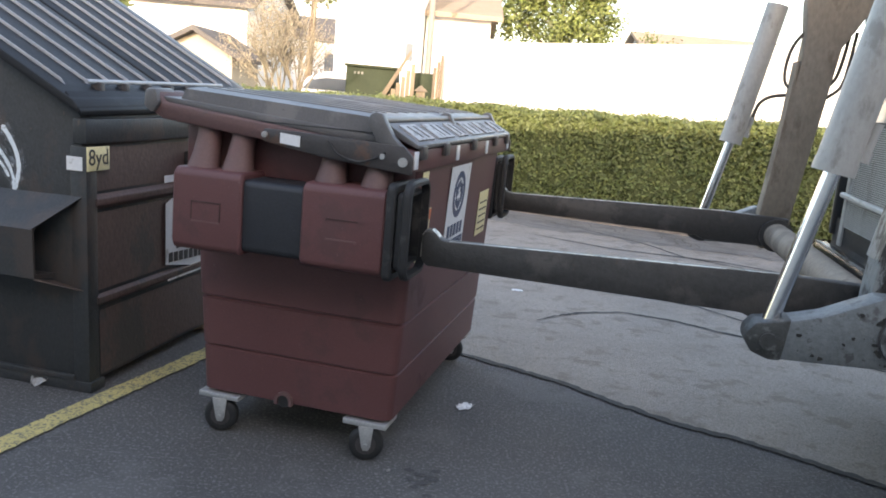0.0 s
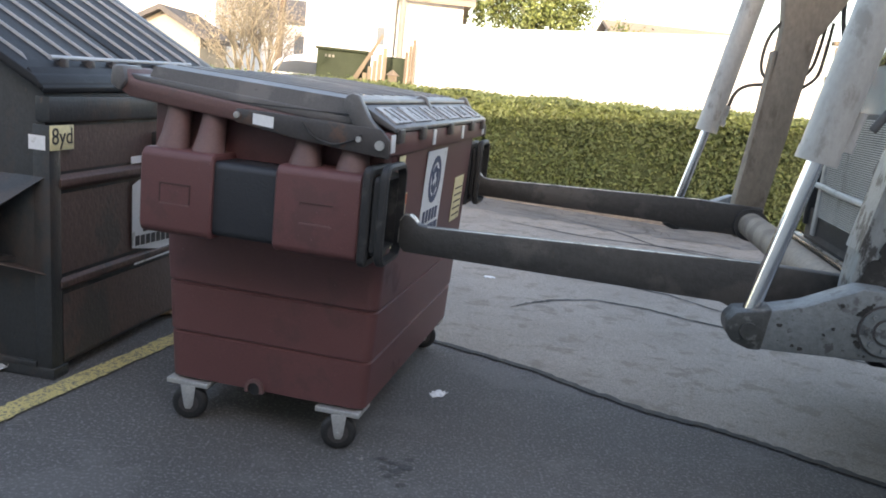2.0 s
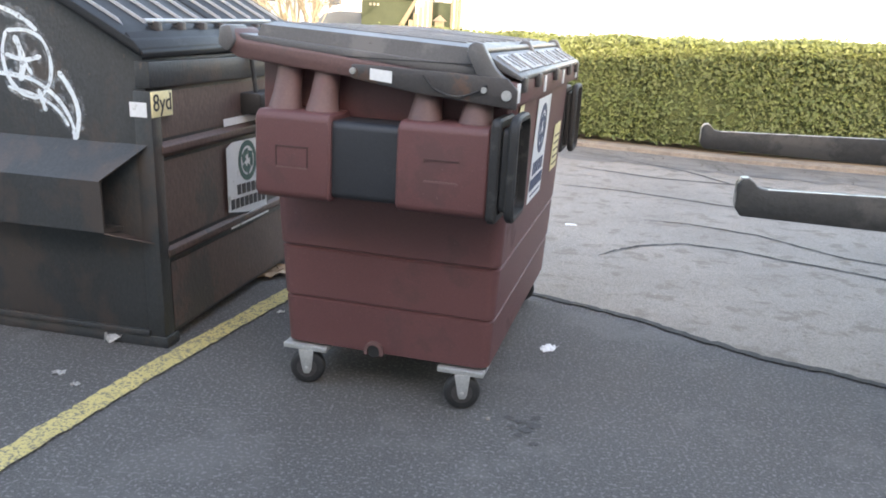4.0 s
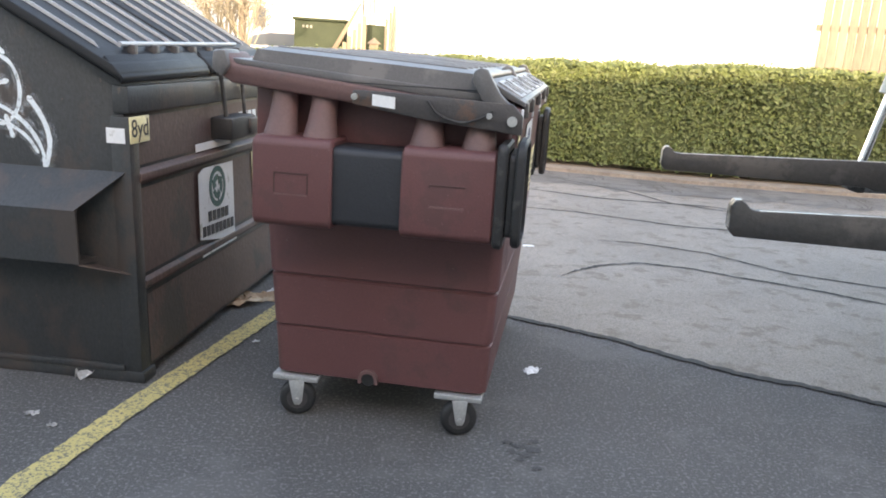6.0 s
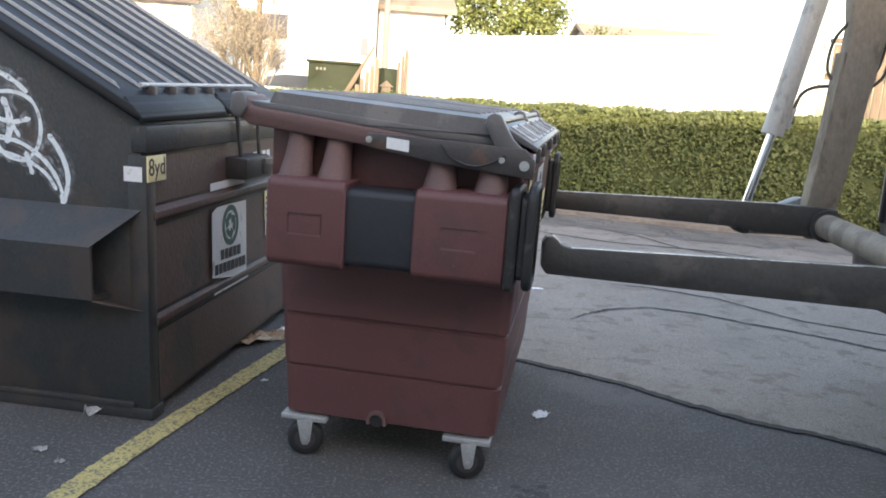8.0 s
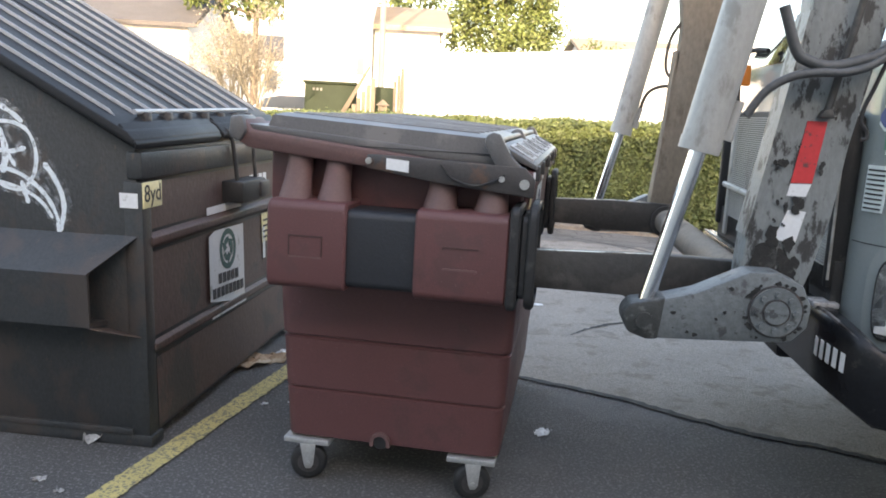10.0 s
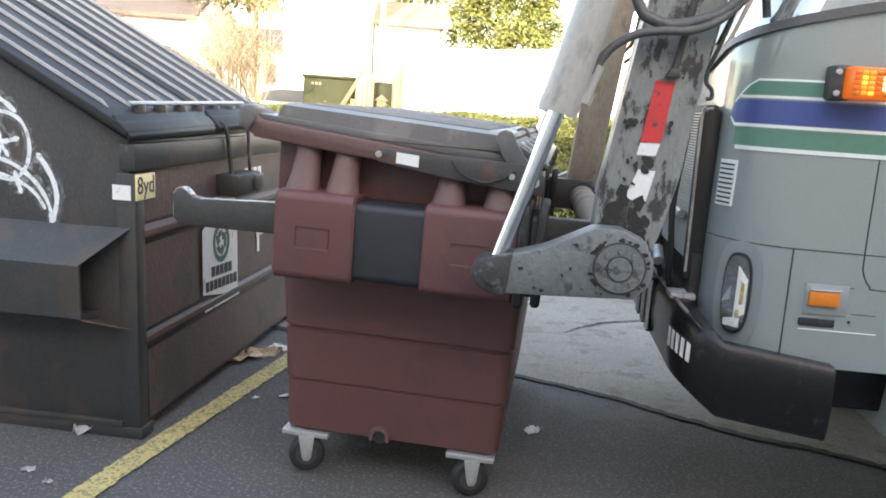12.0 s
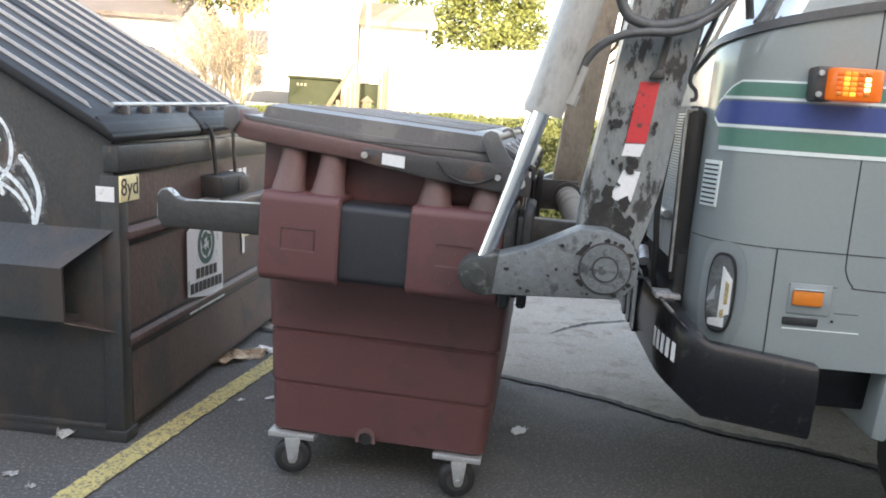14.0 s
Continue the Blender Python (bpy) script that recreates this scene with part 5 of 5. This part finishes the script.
part("badge", loft([[(x, -0.13 + r * math.cos(k * 1.0472), 1.40 + r * 0.8 * math.sin(k * 1.0472)) for k in range(6)] for x, r in ((0.292, 0.085), (0.278, 0.085), (0.276, 0.078))]), DARKMETAL, grille, "plain six-sided badge")
for s in (-1, 1):
    y0, y1 = sorted((s * 0.885, s * 0.925))
    side = part("grille_side", prism([(0.278, 1.02), (0.274, 1.60), (0.285, 1.645), (0.315, 1.655), (0.348, 1.64), (0.348, 1.02)], "y", y0, y1, 0.010), BLACK, grille, "black rubber-edged side of the grille housing")
    # pale bead drawn for the highlight along this edge
    part("side_edge", hose([(0.284, s * 0.928, 1.05), (0.280, s * 0.928, 1.59), (0.292, s * 0.928, 1.637), (0.316, s * 0.928, 1.647)], 0.005), BARREL, side, "pale bead painted as a highlight on the edge")
part("guard_lamp", prism([(0.645, 1.80), (0.705, 1.80), (0.695, 1.91), (0.655, 1.91)], "x", 0.275, 0.325, 0.008), AMBER, grille, "amber marker lamp")
part("lamp_stay", hose([(0.30, 0.74, 1.62), (0.285, 0.735, 1.80), (0.29, 0.73, 1.93), (0.30, 0.69, 1.975), (0.33, 0.60, 1.985), (0.36, 0.50, 1.975)], 0.013), BLACK, grille, "black tube bracket")
# the dark gap above the bumper is put in as a black sheet
part("lower_panel", box(0.30, 0.342, -0.93, 0.93, 0.80, 1.12, 0.006), BLACK, truck, "black sheet added for the dark gap under the grille")
part("hose", hose([(0.25, -0.84, 1.55), (0.225, -0.86, 1.30), (0.235, -0.86, 1.12), (0.24, -0.84, 1.02), (0.26, -0.8, 0.95)], 0.012), BLACK, grille)
part("hose", hose([(0.22, -0.70, 1.42), (0.20, -0.72, 1.22), (0.21, -0.70, 1.08), (0.24, -0.68, 0.98)], 0.012), BLACK, grille)
part("coupling", rod((0.205, -0.80, 1.06), (0.205, -0.74, 1.10), 0.022), ZINC, grille, "shiny hose coupling")
# bumper: front plate, rounded corners, side returns that drop to the rear
sections, facing = [], []
for s in (-1, 1):
    run = [(0.25 + 0.15 * (1 - math.cos(a)), s * (1.0 + 0.24 * math.sin(a)), -math.cos(a), s * math.sin(a)) for a in [radians(90 * k / 12) for k in range(13)]]
    run.append((0.74, s * 1.245, 0.0, float(s)))
    run = run[::-1] if s < 0 else run
    sections += [(x, y) for x, y, _, _ in run]
    facing += [(nx, ny) for _, _, nx, ny in run]
rings = []
for (x, y), (nx, ny) in zip(sections, facing):
    top = 0.957 - 0.085 * min(1, max(0, x - 0.25) / 0.13) - 0.13 * max(0, x - 0.38)
    low = 0.69 - 0.08 * min(1, max(0, x - 0.25) / 0.13) - 0.125 * max(0, x - 0.38)
    rings.append([(x + nx * o, y + ny * o, z) for o, z in ((-0.05, low + 0.01), (-0.012, low), (0.004, low + 0.012), (0.014, low + 0.06), (0.020, (low + top) / 2), (0.016, top - 0.05), (0.008, top - 0.014), (-0.004, top), (-0.05, top))])
bumper = part("bumper", loft(rings), BUMPERBLACK, truck, "black steel bumper with rounded corner")
part("bumper_trim", loft([[(x - 0.004, y * 1.002, t - 0.004), (x - 0.004, y * 1.002, t + 0.004), (x + 0.008, y * 0.996, t + 0.004), (x + 0.008, y * 0.996, t - 0.004)] for x, y, t in [(x, y, 0.957 - 0.85 * max(0, x - 0.25)) for x, y in sections if x < 0.33]]), EDGESTEEL, bumper, "worn pale bumper edge")
for k in range(5):
    P = []
    for g in (k * 8.0 + 10, k * 8.0 + 14.5):
        ang = radians(max(0, g))
        P.append((0.249 + 0.15 * (1 - math.cos(ang)) - 0.021 * math.cos(ang), -(1.0 + 0.24 * math.sin(ang)) - 0.021 * math.sin(ang) - (radians(g) * 0.24 if g < 0 else 0)))
    drop = 0.45 * (P[0][0] - 0.24)
    part("bar", plate([(*P[0], 0.80 - drop), (*P[1], 0.795 - drop), (*P[1], 0.86 - drop), (*P[0], 0.865 - drop)], (-1, -1, 0), 0.004), WHITEDECAL, bumper, "white number bar")
for y in (-0.55, -0.40, -0.25):
    part("bracket", box(0.220, 0.251, y - 0.04, y + 0.04, 0.72, 0.95, 0.006), BUMPERBLACK, bumper)
    part("bracket_edge", box(0.215, 0.225, y - 0.042, y - 0.034, 0.73, 0.94), WHITEDECAL, bumper, "worn pale bracket edge")
part("latch", box(0.235, 0.325, -0.97, -0.86, 0.952, 0.972, 0.004), HINGEWHITE, bumper, "pale metal latch")
# underside, step, wheels, chassis and body
part("chassis", box(0.30, 7.2, -0.42, 0.42, 0.60, 0.90, 0.02), BUMPERBLACK, truck)
part("underbody", box(0.42, 1.05, -1.05, 1.05, 0.62, 0.81, 0.02), BUMPERBLACK, truck)
part("fender", prism([(1.00, 0.82), (0.98, 0.56), (1.03, 0.55), (1.08, 0.68), (1.15, 0.80), (1.15, 0.83)], "y", -1.16, -0.72, 0.012), CABPAINT, truck)
part("hopper", prism([(2.2, 0.95), (2.2, 2.75), (2.5, 2.78), (7.4, 2.78), (7.6, 2.4), (7.6, 0.95)], "y", -1.2, 1.2, 0.03), CABPAINT, truck, "grey steel refuse body")
for x in (1.62, 5.6, 6.9):
    for s in (-1, 1):
        bm = bmesh.new()
        prof = [(0.0, 0.28), (0.0, 0.46), (0.03, 0.50), (0.25, 0.50), (0.28, 0.46), (0.28, 0.28)]
        R = [[bm.verts.new((x + r * math.cos(a), s * (1.16 - w), 0.50 + r * math.sin(a))) for a in [2 * math.pi * k / 32 for k in range(32)]] for w, r in prof]
        R.append(R[0])
        for a, b in zip(R, R[1:]):
            for k in range(32):
                bm.faces.new((a[k], a[(k + 1) % 32], b[(k + 1) % 32], b[k]))
        wheel = part("wheel", bm, BLACK, truck, "black truck tyre")
        part("rim", rod((x, s * 1.11, 0.50), (x, s * 0.90, 0.50), 0.285, seg=24), BARREL, wheel)

# ---- litter ----


def scrap(x, y, size, seed, material, label, category, lift=0.012):
    rng = random.Random(seed)
    bm = bmesh.new()
    bmesh.ops.create_grid(bm, x_segments=5, y_segments=4, size=0.5)
    for v in bm.verts:
        v.co.x = v.co.x * size * (1 + rng.uniform(-0.25, 0.25))
        v.co.y = v.co.y * size * 0.6 * (1 + rng.uniform(-0.3, 0.3))
        v.co.z = 0.006 + lift * rng.random()
    ret = bmesh.ops.extrude_face_region(bm, geom=list(bm.faces))
    for v in ret["geom"]:
        if isinstance(v, bmesh.types.BMVert):
            v.co.z += 0.003
    low = min(v.co.z for v in bm.verts)
    for v in bm.verts:
        v.co.z -= low
    lone("litter", bm, material, pose(x, y, 0.0, 0, 0, rng.uniform(-20, 50)), label, category, "scattered litter", smooth=False)


scrap(0.16, 4.01, 0.095, 1, PAPER, "crumpled white paper scrap on asphalt", "litter", 0.013)
scrap(0.61, 6.76, 0.08, 2, PAPER, "white paper scrap on asphalt", "litter")
scrap(-1.975, 3.775, 0.08, 3, GREYPAPER, "crumpled grey plastic wrapper beside the dumpster", "litter", 0.05)
scrap(-1.935, 3.285, 0.035, 4, GREYPAPER, "small grey paper scrap on asphalt", "litter")
scrap(-2.056, 3.383, 0.05, 5, GREYPAPER, "thin torn grey paper on asphalt", "litter")
scrap(-1.49, 4.93, 0.26, 6, CARD, "flattened brown paper bag beside the dumpster", "litter", 0.05)
scrap(-1.36, 5.05, 0.22, 7, CARD, "torn brown cardboard on asphalt", "litter", 0.05)
scrap(-1.27, 5.18, 0.14, 8, PAPER, "pale paper scrap on asphalt", "litter", 0.03)
scrap(-1.28, 4.30, 0.035, 9, PAPER, "small white scrap on asphalt", "litter")
scrap(-1.13, 4.34, 0.06, 10, PAPER, "small white scrap on asphalt", "litter")
scrap(-0.17, 3.20, 0.015, 11, GREYPAPER, "tiny grey scrap on asphalt", "litter")
scrap(1.90, 11.55, 0.25, 12, CARD, "faded pink litter on the kerb", "litter", 0.04)

# ---- background ----


def house(x0, x1, y0, y1, eave, ridge, wall_mat, roof_mat, label, windows, base=0.0, along_x=True):
    h = thing("house", label, "house", pose(0, 0, 0))
    if along_x:
        gable = [(y0, base), (y0, eave), ((y0 + y1) / 2, ridge), (y1, eave), (y1, base)]
        part("wall", prism(gable, "x", x0, x1), wall_mat, h)
        ov = 0.35
        sl = (ridge - eave) / ((y1 - y0) / 2)
        for a, b in ((y0 - ov, (y0 + y1) / 2), (y1 + ov, (y0 + y1) / 2)):
            part("roof", prism([(a, eave - sl * ov + 0.02), (b, ridge + 0.02), (b, ridge + 0.17), (a, eave - sl * ov + 0.17)], "x", x0 - ov, x1 + ov), roof_mat, h)
    else:
        gable = [(x0, base), (x0, eave), ((x0 + x1) / 2, ridge), (x1, eave), (x1, base)]
        part("wall", prism(gable, "y", y0, y1), wall_mat, h)
        ov = 0.35
        sl = (ridge - eave) / ((x1 - x0) / 2)
        for a, b in ((x0 - ov, (x0 + x1) / 2), (x1 + ov, (x0 + x1) / 2)):
            part("roof", prism([(a, eave - sl * ov + 0.02), (b, ridge + 0.02), (b, ridge + 0.17), (a, eave - sl * ov + 0.17)], "y", y0 - ov, y1 + ov), roof_mat, h)
    for wx, wz, w, hh in windows:
        f = part("window", box(wx - w / 2 - 0.08, wx + w / 2 + 0.08, y0 - 0.05, y0 + 0.02, wz - 0.08, wz + hh + 0.08, 0.01), SIDING, h, "window frame")
        part("pane", box(wx - w / 2, wx + w / 2, y0 - 0.06, y0 - 0.045, wz, wz + hh), CARGLASS, f, "grey pane")
    return h


house(-15.5, -8.1, 30, 38, 4.1, 5.6, SIDING, ROOF, "white house with dark grey shingle roof", [(-10.2, 1.6, 1.0, 1.3)])
house(-3.9, -1.45, 24, 31, 6.4, 7.6, SIDING, TANROOF, "tall white gabled house with pale tan roof", [(-1.72, 2.45, 0.22, 0.5)], along_x=False)
house(-1.40, 0.62, 26, 33, 4.0, 4.9, SIDING, TANROOF, "low white house with tan shingle roof", [])
house(-9.5, -6.3, 42, 48, 3.8, 4.9, SIDING, ROOF, "small white house with dark roof", [(-7.0, 2.2, 0.6, 0.9)])
house(8.0, 14.5, 36, 44, 3.9, 5.2, SIDING, TANROOF, "distant house with tan roof", [])
house(-9.07, -6.87, 24, 27, 2.15, 2.75, BEIGESIDING, ROOF, "small beige shed with grey gable roof", [(-8.2, 1.45, 0.5, 0.4)], along_x=False)

# utility pole
pole = thing("utility_pole", "pale grey utility pole", "pole", pose(-1.10, 23.0, 0))
part("shaft", rod((0, 0, 0), (0.0, 0, 9.0), 0.09, 0.07, 14), POLEWOOD, pole)
part("crossarm", box(-1.1, 1.1, -0.06, 0.06, 8.2, 8.32, 0.01), POLEWOOD, pole)

# green bin, diagonal timber and fence panel by the white wall
green = thing("green_dumpster", "dark green steel dumpster beyond the hedge", "dumpster", pose(0, 0, 0))
part("body", prism([(-2.62, 0.1), (-2.62, 2.02), (-1.55, 2.04), (-1.55, 0.1)], "y", 17.9, 19.2, 0.02), BINGREEN, green)
part("lid", box(-2.66, -1.51, 17.84, 19.25, 2.02, 2.08, 0.015), BINGREEN, green)
for k in range(3):
    part("bar", box(-2.45 + 0.08 * k, -2.405 + 0.08 * k, 17.885, 17.90, 1.87, 1.925), POLEWOOD, green, "pale number bar")
part("skid", box(-2.6, -1.57, 18.0, 19.1, 0.0, 0.1), BINGREEN, green)
green2 = thing("green_dumpster", "dark green steel dumpster behind a timber fence", "dumpster", pose(0, 0, 0))
part("body", box(-1.20, -0.72, 18.3, 19.5, 0.0, 2.02, 0.02), BINGREEN, green2)
fence = thing("timber_gate", "broken weathered timber gate with a leaning brace", "gate", pose(0, 0, 0))
part("brace", prism([(-1.86, 1.40), (-1.74, 1.40), (-1.215, 2.40), (-1.24, 2.46), (-1.30, 2.36)], "y", 17.70, 17.76, 0.005), FENCEWOOD, fence)
for k in range(5):
    part("board", box(-1.60 + k * 0.10, -1.51 + k * 0.10, 17.78, 17.81, 0.0, 1.62 + k * 0.14, 0.004), FENCEWOOD, fence)
for k in range(3):
    part("board", box(-0.72 + k * 0.075, -0.655 + k * 0.075, 17.78 - k * 0.1, 17.81 - k * 0.1, 0.0, 2.15 + k * 0.13, 0.004), FENCEWOOD, fence)
part("post", box(-1.66, -1.56, 17.80, 17.9, 0.0, 1.5, 0.01), FENCEWOOD, fence)
bird = thing("lantern_post", "small stone lantern on a post", "lantern", pose(-0.93, 17.3, 0))
part("shaft", box(-0.05, 0.05, -0.05, 0.05, 0, 1.48, 0.01), FENCEWOOD, bird)
part("house", box(-0.09, 0.09, -0.09, 0.09, 1.48, 1.62, 0.01), FENCEWOOD, bird)
part("roof", rod((0, 0, 1.62), (0, 0, 1.74), 0.15, 0.01, 8), FENCEWOOD, bird)

# wooden fence beyond the end of the white wall
tall = thing("board_fence", "sunlit weathered vertical board fence", "fence", pose(0, 0, 0))
for k in range(44):
    x = 5.95 + k * 0.135
    part("board", box(x, x + 0.128, 12.52 - 0.02 * k, 12.545 - 0.02 * k, 0.0, 2.74 + 0.012 * k + 0.02 * math.sin(k * 2.1), 0.003), FENCEWOOD, tall)
part("rail", wall_between((5.9, 12.59), (11.9, 11.71), 2.2, 2.3, 2.32, 0.05), FENCEWOOD, tall)
part("cap", wall_between((5.9, 12.55), (11.9, 11.67), 2.76, 2.82, 3.34, 0.14), FENCEWOOD, tall)

# parked car
car = thing("parked_car", "white parked car beyond the hedge", "car", pose(0, 0, 0))
part("body", prism([(-4.9, 0.45), (-4.95, 0.95), (-4.6, 1.25), (-4.1, 1.42), (-3.85, 1.75), (-3.4, 1.90), (-2.5, 1.92), (-1.9, 1.85), (-1.7, 1.4), (-1.65, 0.5)], "y", 20.0, 21.7, 0.08), CARWHITE, car)
part("side_window", prism([(-3.98, 1.44), (-3.78, 1.67), (-3.4, 1.74), (-2.0, 1.74), (-1.95, 1.46)], "y", 19.985, 20.02), CARGLASS, car, "bluish side window")
for x in (-4.25, -2.3):
    part("tyre", rod((x, 19.98, 0.34), (x, 20.2, 0.34), 0.34, seg=20), BLACK, car)
    part("tyre", rod((x, 21.5, 0.34), (x, 21.72, 0.34), 0.34, seg=20), BLACK, car)

# bare tan shrub
shrub = thing("bare_shrub", "leafless tan multi-stemmed shrub in sun", "shrub", pose(-3.78, 17.0, 0))
rng = random.Random(5)
bm, tips = bmesh.new(), []


def branch(p, way, length, r, level):
    """A tapering branch that forks, its forks bending upwards."""
    q = p + way * length
    rod(p, q, r, r * 0.68, 5 if level < 2 else 4, bm)
    if level == 3:
        tips.append(q)
        return
    for _ in range(4 if level else 3):
        turn_ = Vector((rng.gauss(0, 0.36), rng.gauss(0, 0.36), rng.gauss(0.10, 0.2)))
        branch(p.lerp(q, rng.uniform(0.72, 1.0)), (way + turn_).normalized(), length * rng.uniform(0.42, 0.66), r * 0.58, level + 1)


for k in range(12):
    a = k * 0.5236 + rng.uniform(-0.2, 0.2)
    branch(Vector((0.12 * math.cos(a), 0.12 * math.sin(a), 0)), Vector((0.17 * math.cos(a), 0.17 * math.sin(a), 1)).normalized(), rng.uniform(1.30, 1.75), 0.030, 0)
tagged(part("stem_mass", bm, TWIG, shrub, "tan bare stems"), kind="stuff")
c = np.repeat(np.array([t[:] for t in tips]), 14, 0)
c = c + np.random.default_rng(2).normal(0, 0.10, c.shape)
tw = new("dry_leaf_mass", leaves("dry_leaf_mass", c, np.tile([0, -0.5, 0.6], (len(c), 1)), 0.022, TWIG, 4, 1.0))
tw.parent = shrub
tagged(tw, "dry tan leaves and buds", kind="stuff")


def tree(x, y, base_h, crown, n, size, label, seed, trunk=0.16):
    """Trunk, limbs and a crown of leaf clumps inside ellipsoids (centre, radii)."""
    t = thing("tree", label, "tree", pose(x, y, 0))
    rng = random.Random(seed)
    nr = np.random.default_rng(seed)
    bm = bmesh.new()
    rod((0, 0, 0), (0.1, 0.05, base_h), trunk, trunk * 0.7, 10, bm)
    cs, ns = [], []
    for (cx, cy, cz), (rx, ry, rz) in crown:
        rod((0.1, 0.05, base_h), (cx, cy, cz), trunk * 0.5, trunk * 0.12, 7, bm)
        for j in range(5):
            e = Vector((cx + rng.gauss(0, rx * 0.6), cy + rng.gauss(0, ry * 0.6), cz + rng.gauss(0, rz * 0.5)))
            rod((cx, cy, cz), e, trunk * 0.14, trunk * 0.05, 5, bm)
        m = max(6, int(n * rx * rz))
        for j in range(m):
            d = nr.normal(0, 1, 3)
            d /= np.linalg.norm(d)
            cc = np.array((cx, cy, cz)) + d * np.array((rx, ry, rz)) * nr.uniform(0.55, 1.05)
            k = 26
            cs.append(cc + nr.normal(0, 0.20, (k, 3)))
            ns.append(np.tile(d + np.array((0, -0.3, 0.5)), (k, 1)))
    part("trunk", bm, BARK, t)
    ob = new("crown", leaves("crown", np.concatenate(cs), np.concatenate(ns), size, TREELEAF, seed, 0.7))
    ob.parent = t
    tagged(ob, "clumps of green leaves")
    return t


tree(3.4, 32, 3.2, [((-1.6, 0, 4.8), (0.9, 1, 0.9)), ((-0.2, 0, 4.6), (1.1, 1, 0.8)), ((1.3, 0, 4.7), (1.0, 1, 0.9)), ((-0.9, 0.3, 6.1), (1.3, 1.2, 1.0)), ((0.9, 0.3, 6.2), (1.3, 1.2, 1.1)), ((0, 0.5, 7.4), (1.4, 1.2, 0.9))], 95, 0.085,
     "bushy green tree beyond the white wall", 11)
tree(-6.0, 31, 4.6, [((-2.0, 0, 5.4), (1.0, 1, 0.6)), ((-0.6, 0, 5.2), (0.9, 1, 0.55)), ((0.7, 0, 5.0), (0.9, 1, 0.6)), ((1.5, 0, 5.4), (0.8, 1, 0.5)), ((-1.0, 0, 6.4), (1.4, 1, 0.8)), ((0.8, 0, 6.5), (1.3, 1, 0.8))], 26, 0.12,
     "spreading green tree over the houses", 12)
tree(-11.5, 25, 3.2, [((-0.9, 0, 3.9), (0.9, 1, 0.7)), ((0.6, 0, 3.9), (0.8, 1, 0.7)), ((-0.2, 0, 4.8), (1.0, 1, 0.8))], 26, 0.11, "green tree beside the white house", 13)
tree(0.2, 40, 4.5, [((-0.8, 0, 6.6), (1.0, 1, 0.6)), ((0.8, 0, 6.9), (1.0, 1, 0.6)), ((-2.6, 0, 6.9), (1.2, 1, 0.5))], 24, 0.13, "green tree behind the low house", 14)
tree(6.7, 30, 3.2, [((-0.2, 0, 3.8), (0.5, 0.6, 0.5)), ((0.5, 0, 3.7), (0.4, 0.5, 0.35))], 30, 0.07, "small thin tree beyond the wall", 15, 0.06)

# ---- what moves ----
DRIVE = [(0.0, 0.98, 4.02, 0.0), (1.0, 0.978, 4.02, 0.0), (2.0, 0.985, 4.02, 0.0), (2.5, 1.02, 4.02, -0.1), (3.0, 1.145, 4.05, -0.3), (3.2, 1.235, 4.075, -0.5), (3.6, 1.50, 4.13, -0.8), (4.1, 1.83, 4.19, -1.0), (4.6, 2.02, 4.235, -1.1),
         (5.0, 2.03, 4.24, -1.1), (5.3, 1.97, 4.235, -1.0), (5.5, 1.915, 4.23, -0.9), (6.0, 1.765, 4.21, -0.3), (6.5, 1.52, 4.11, 0.3), (7.0, 1.29, 4.025, 0.8), (7.5, 1.115, 4.02, 0.9), (8.0, 0.98, 4.05, 0.9), (8.5, 0.83, 4.04, 0.9),
         (9.0, 0.575, 4.03, 0.9), (9.2, 0.465, 4.03, 0.9), (9.7, 0.22, 4.02, 0.9), (10.3, -0.07, 4.01, 0.9), (10.8, -0.28, 4.0, 0.9), (11.2, -0.395, 4.0, 0.9), (11.5, -0.40, 4.0, 0.9), (14.0, -0.40, 4.0, 0.9)]
LIFT = [(0.0, 0.0), (9.4, 0.0), (10.4, 0.075), (11.2, 0.14), (14.0, 0.14)]
SWING = [(0.0, 0.0), (9.4, 0.0), (10.4, 2.6), (11.2, 4.9), (14.0, 4.9)]
NUDGE = [(0.0, 0.0), (9.4, 0.0), (10.2, 0.4), (11.2, 1.0), (14.0, 1.0)]


def motions():
    walk(truck, [(t, at(u, v, 0, 0, 0, r)) for t, u, v, r in DRIVE])
    walk(loader, [(t, pose(0, 0, z)) for t, z in LIFT])
    for cylinder in cylinders:
        walk(cylinder, [(t, pose(-0.41, 0, PZ - 0.06) @ pose(0, 0, 0, 0, tilt, 0) @ pose(0.41, 0, 0.06 - PZ)) for t, tilt in SWING])
    turn_point = pose(0.45, 0, 0)
    walk(bin_, [(t, BIN_POSE @ turn_point @ pose(0.035 * k, 0.006 * k, 0.001 * k, -0.28 * k, 1.17 * k, 1.16 * k) @ turn_point.inverted()) for t, k in NUDGE])


motions()
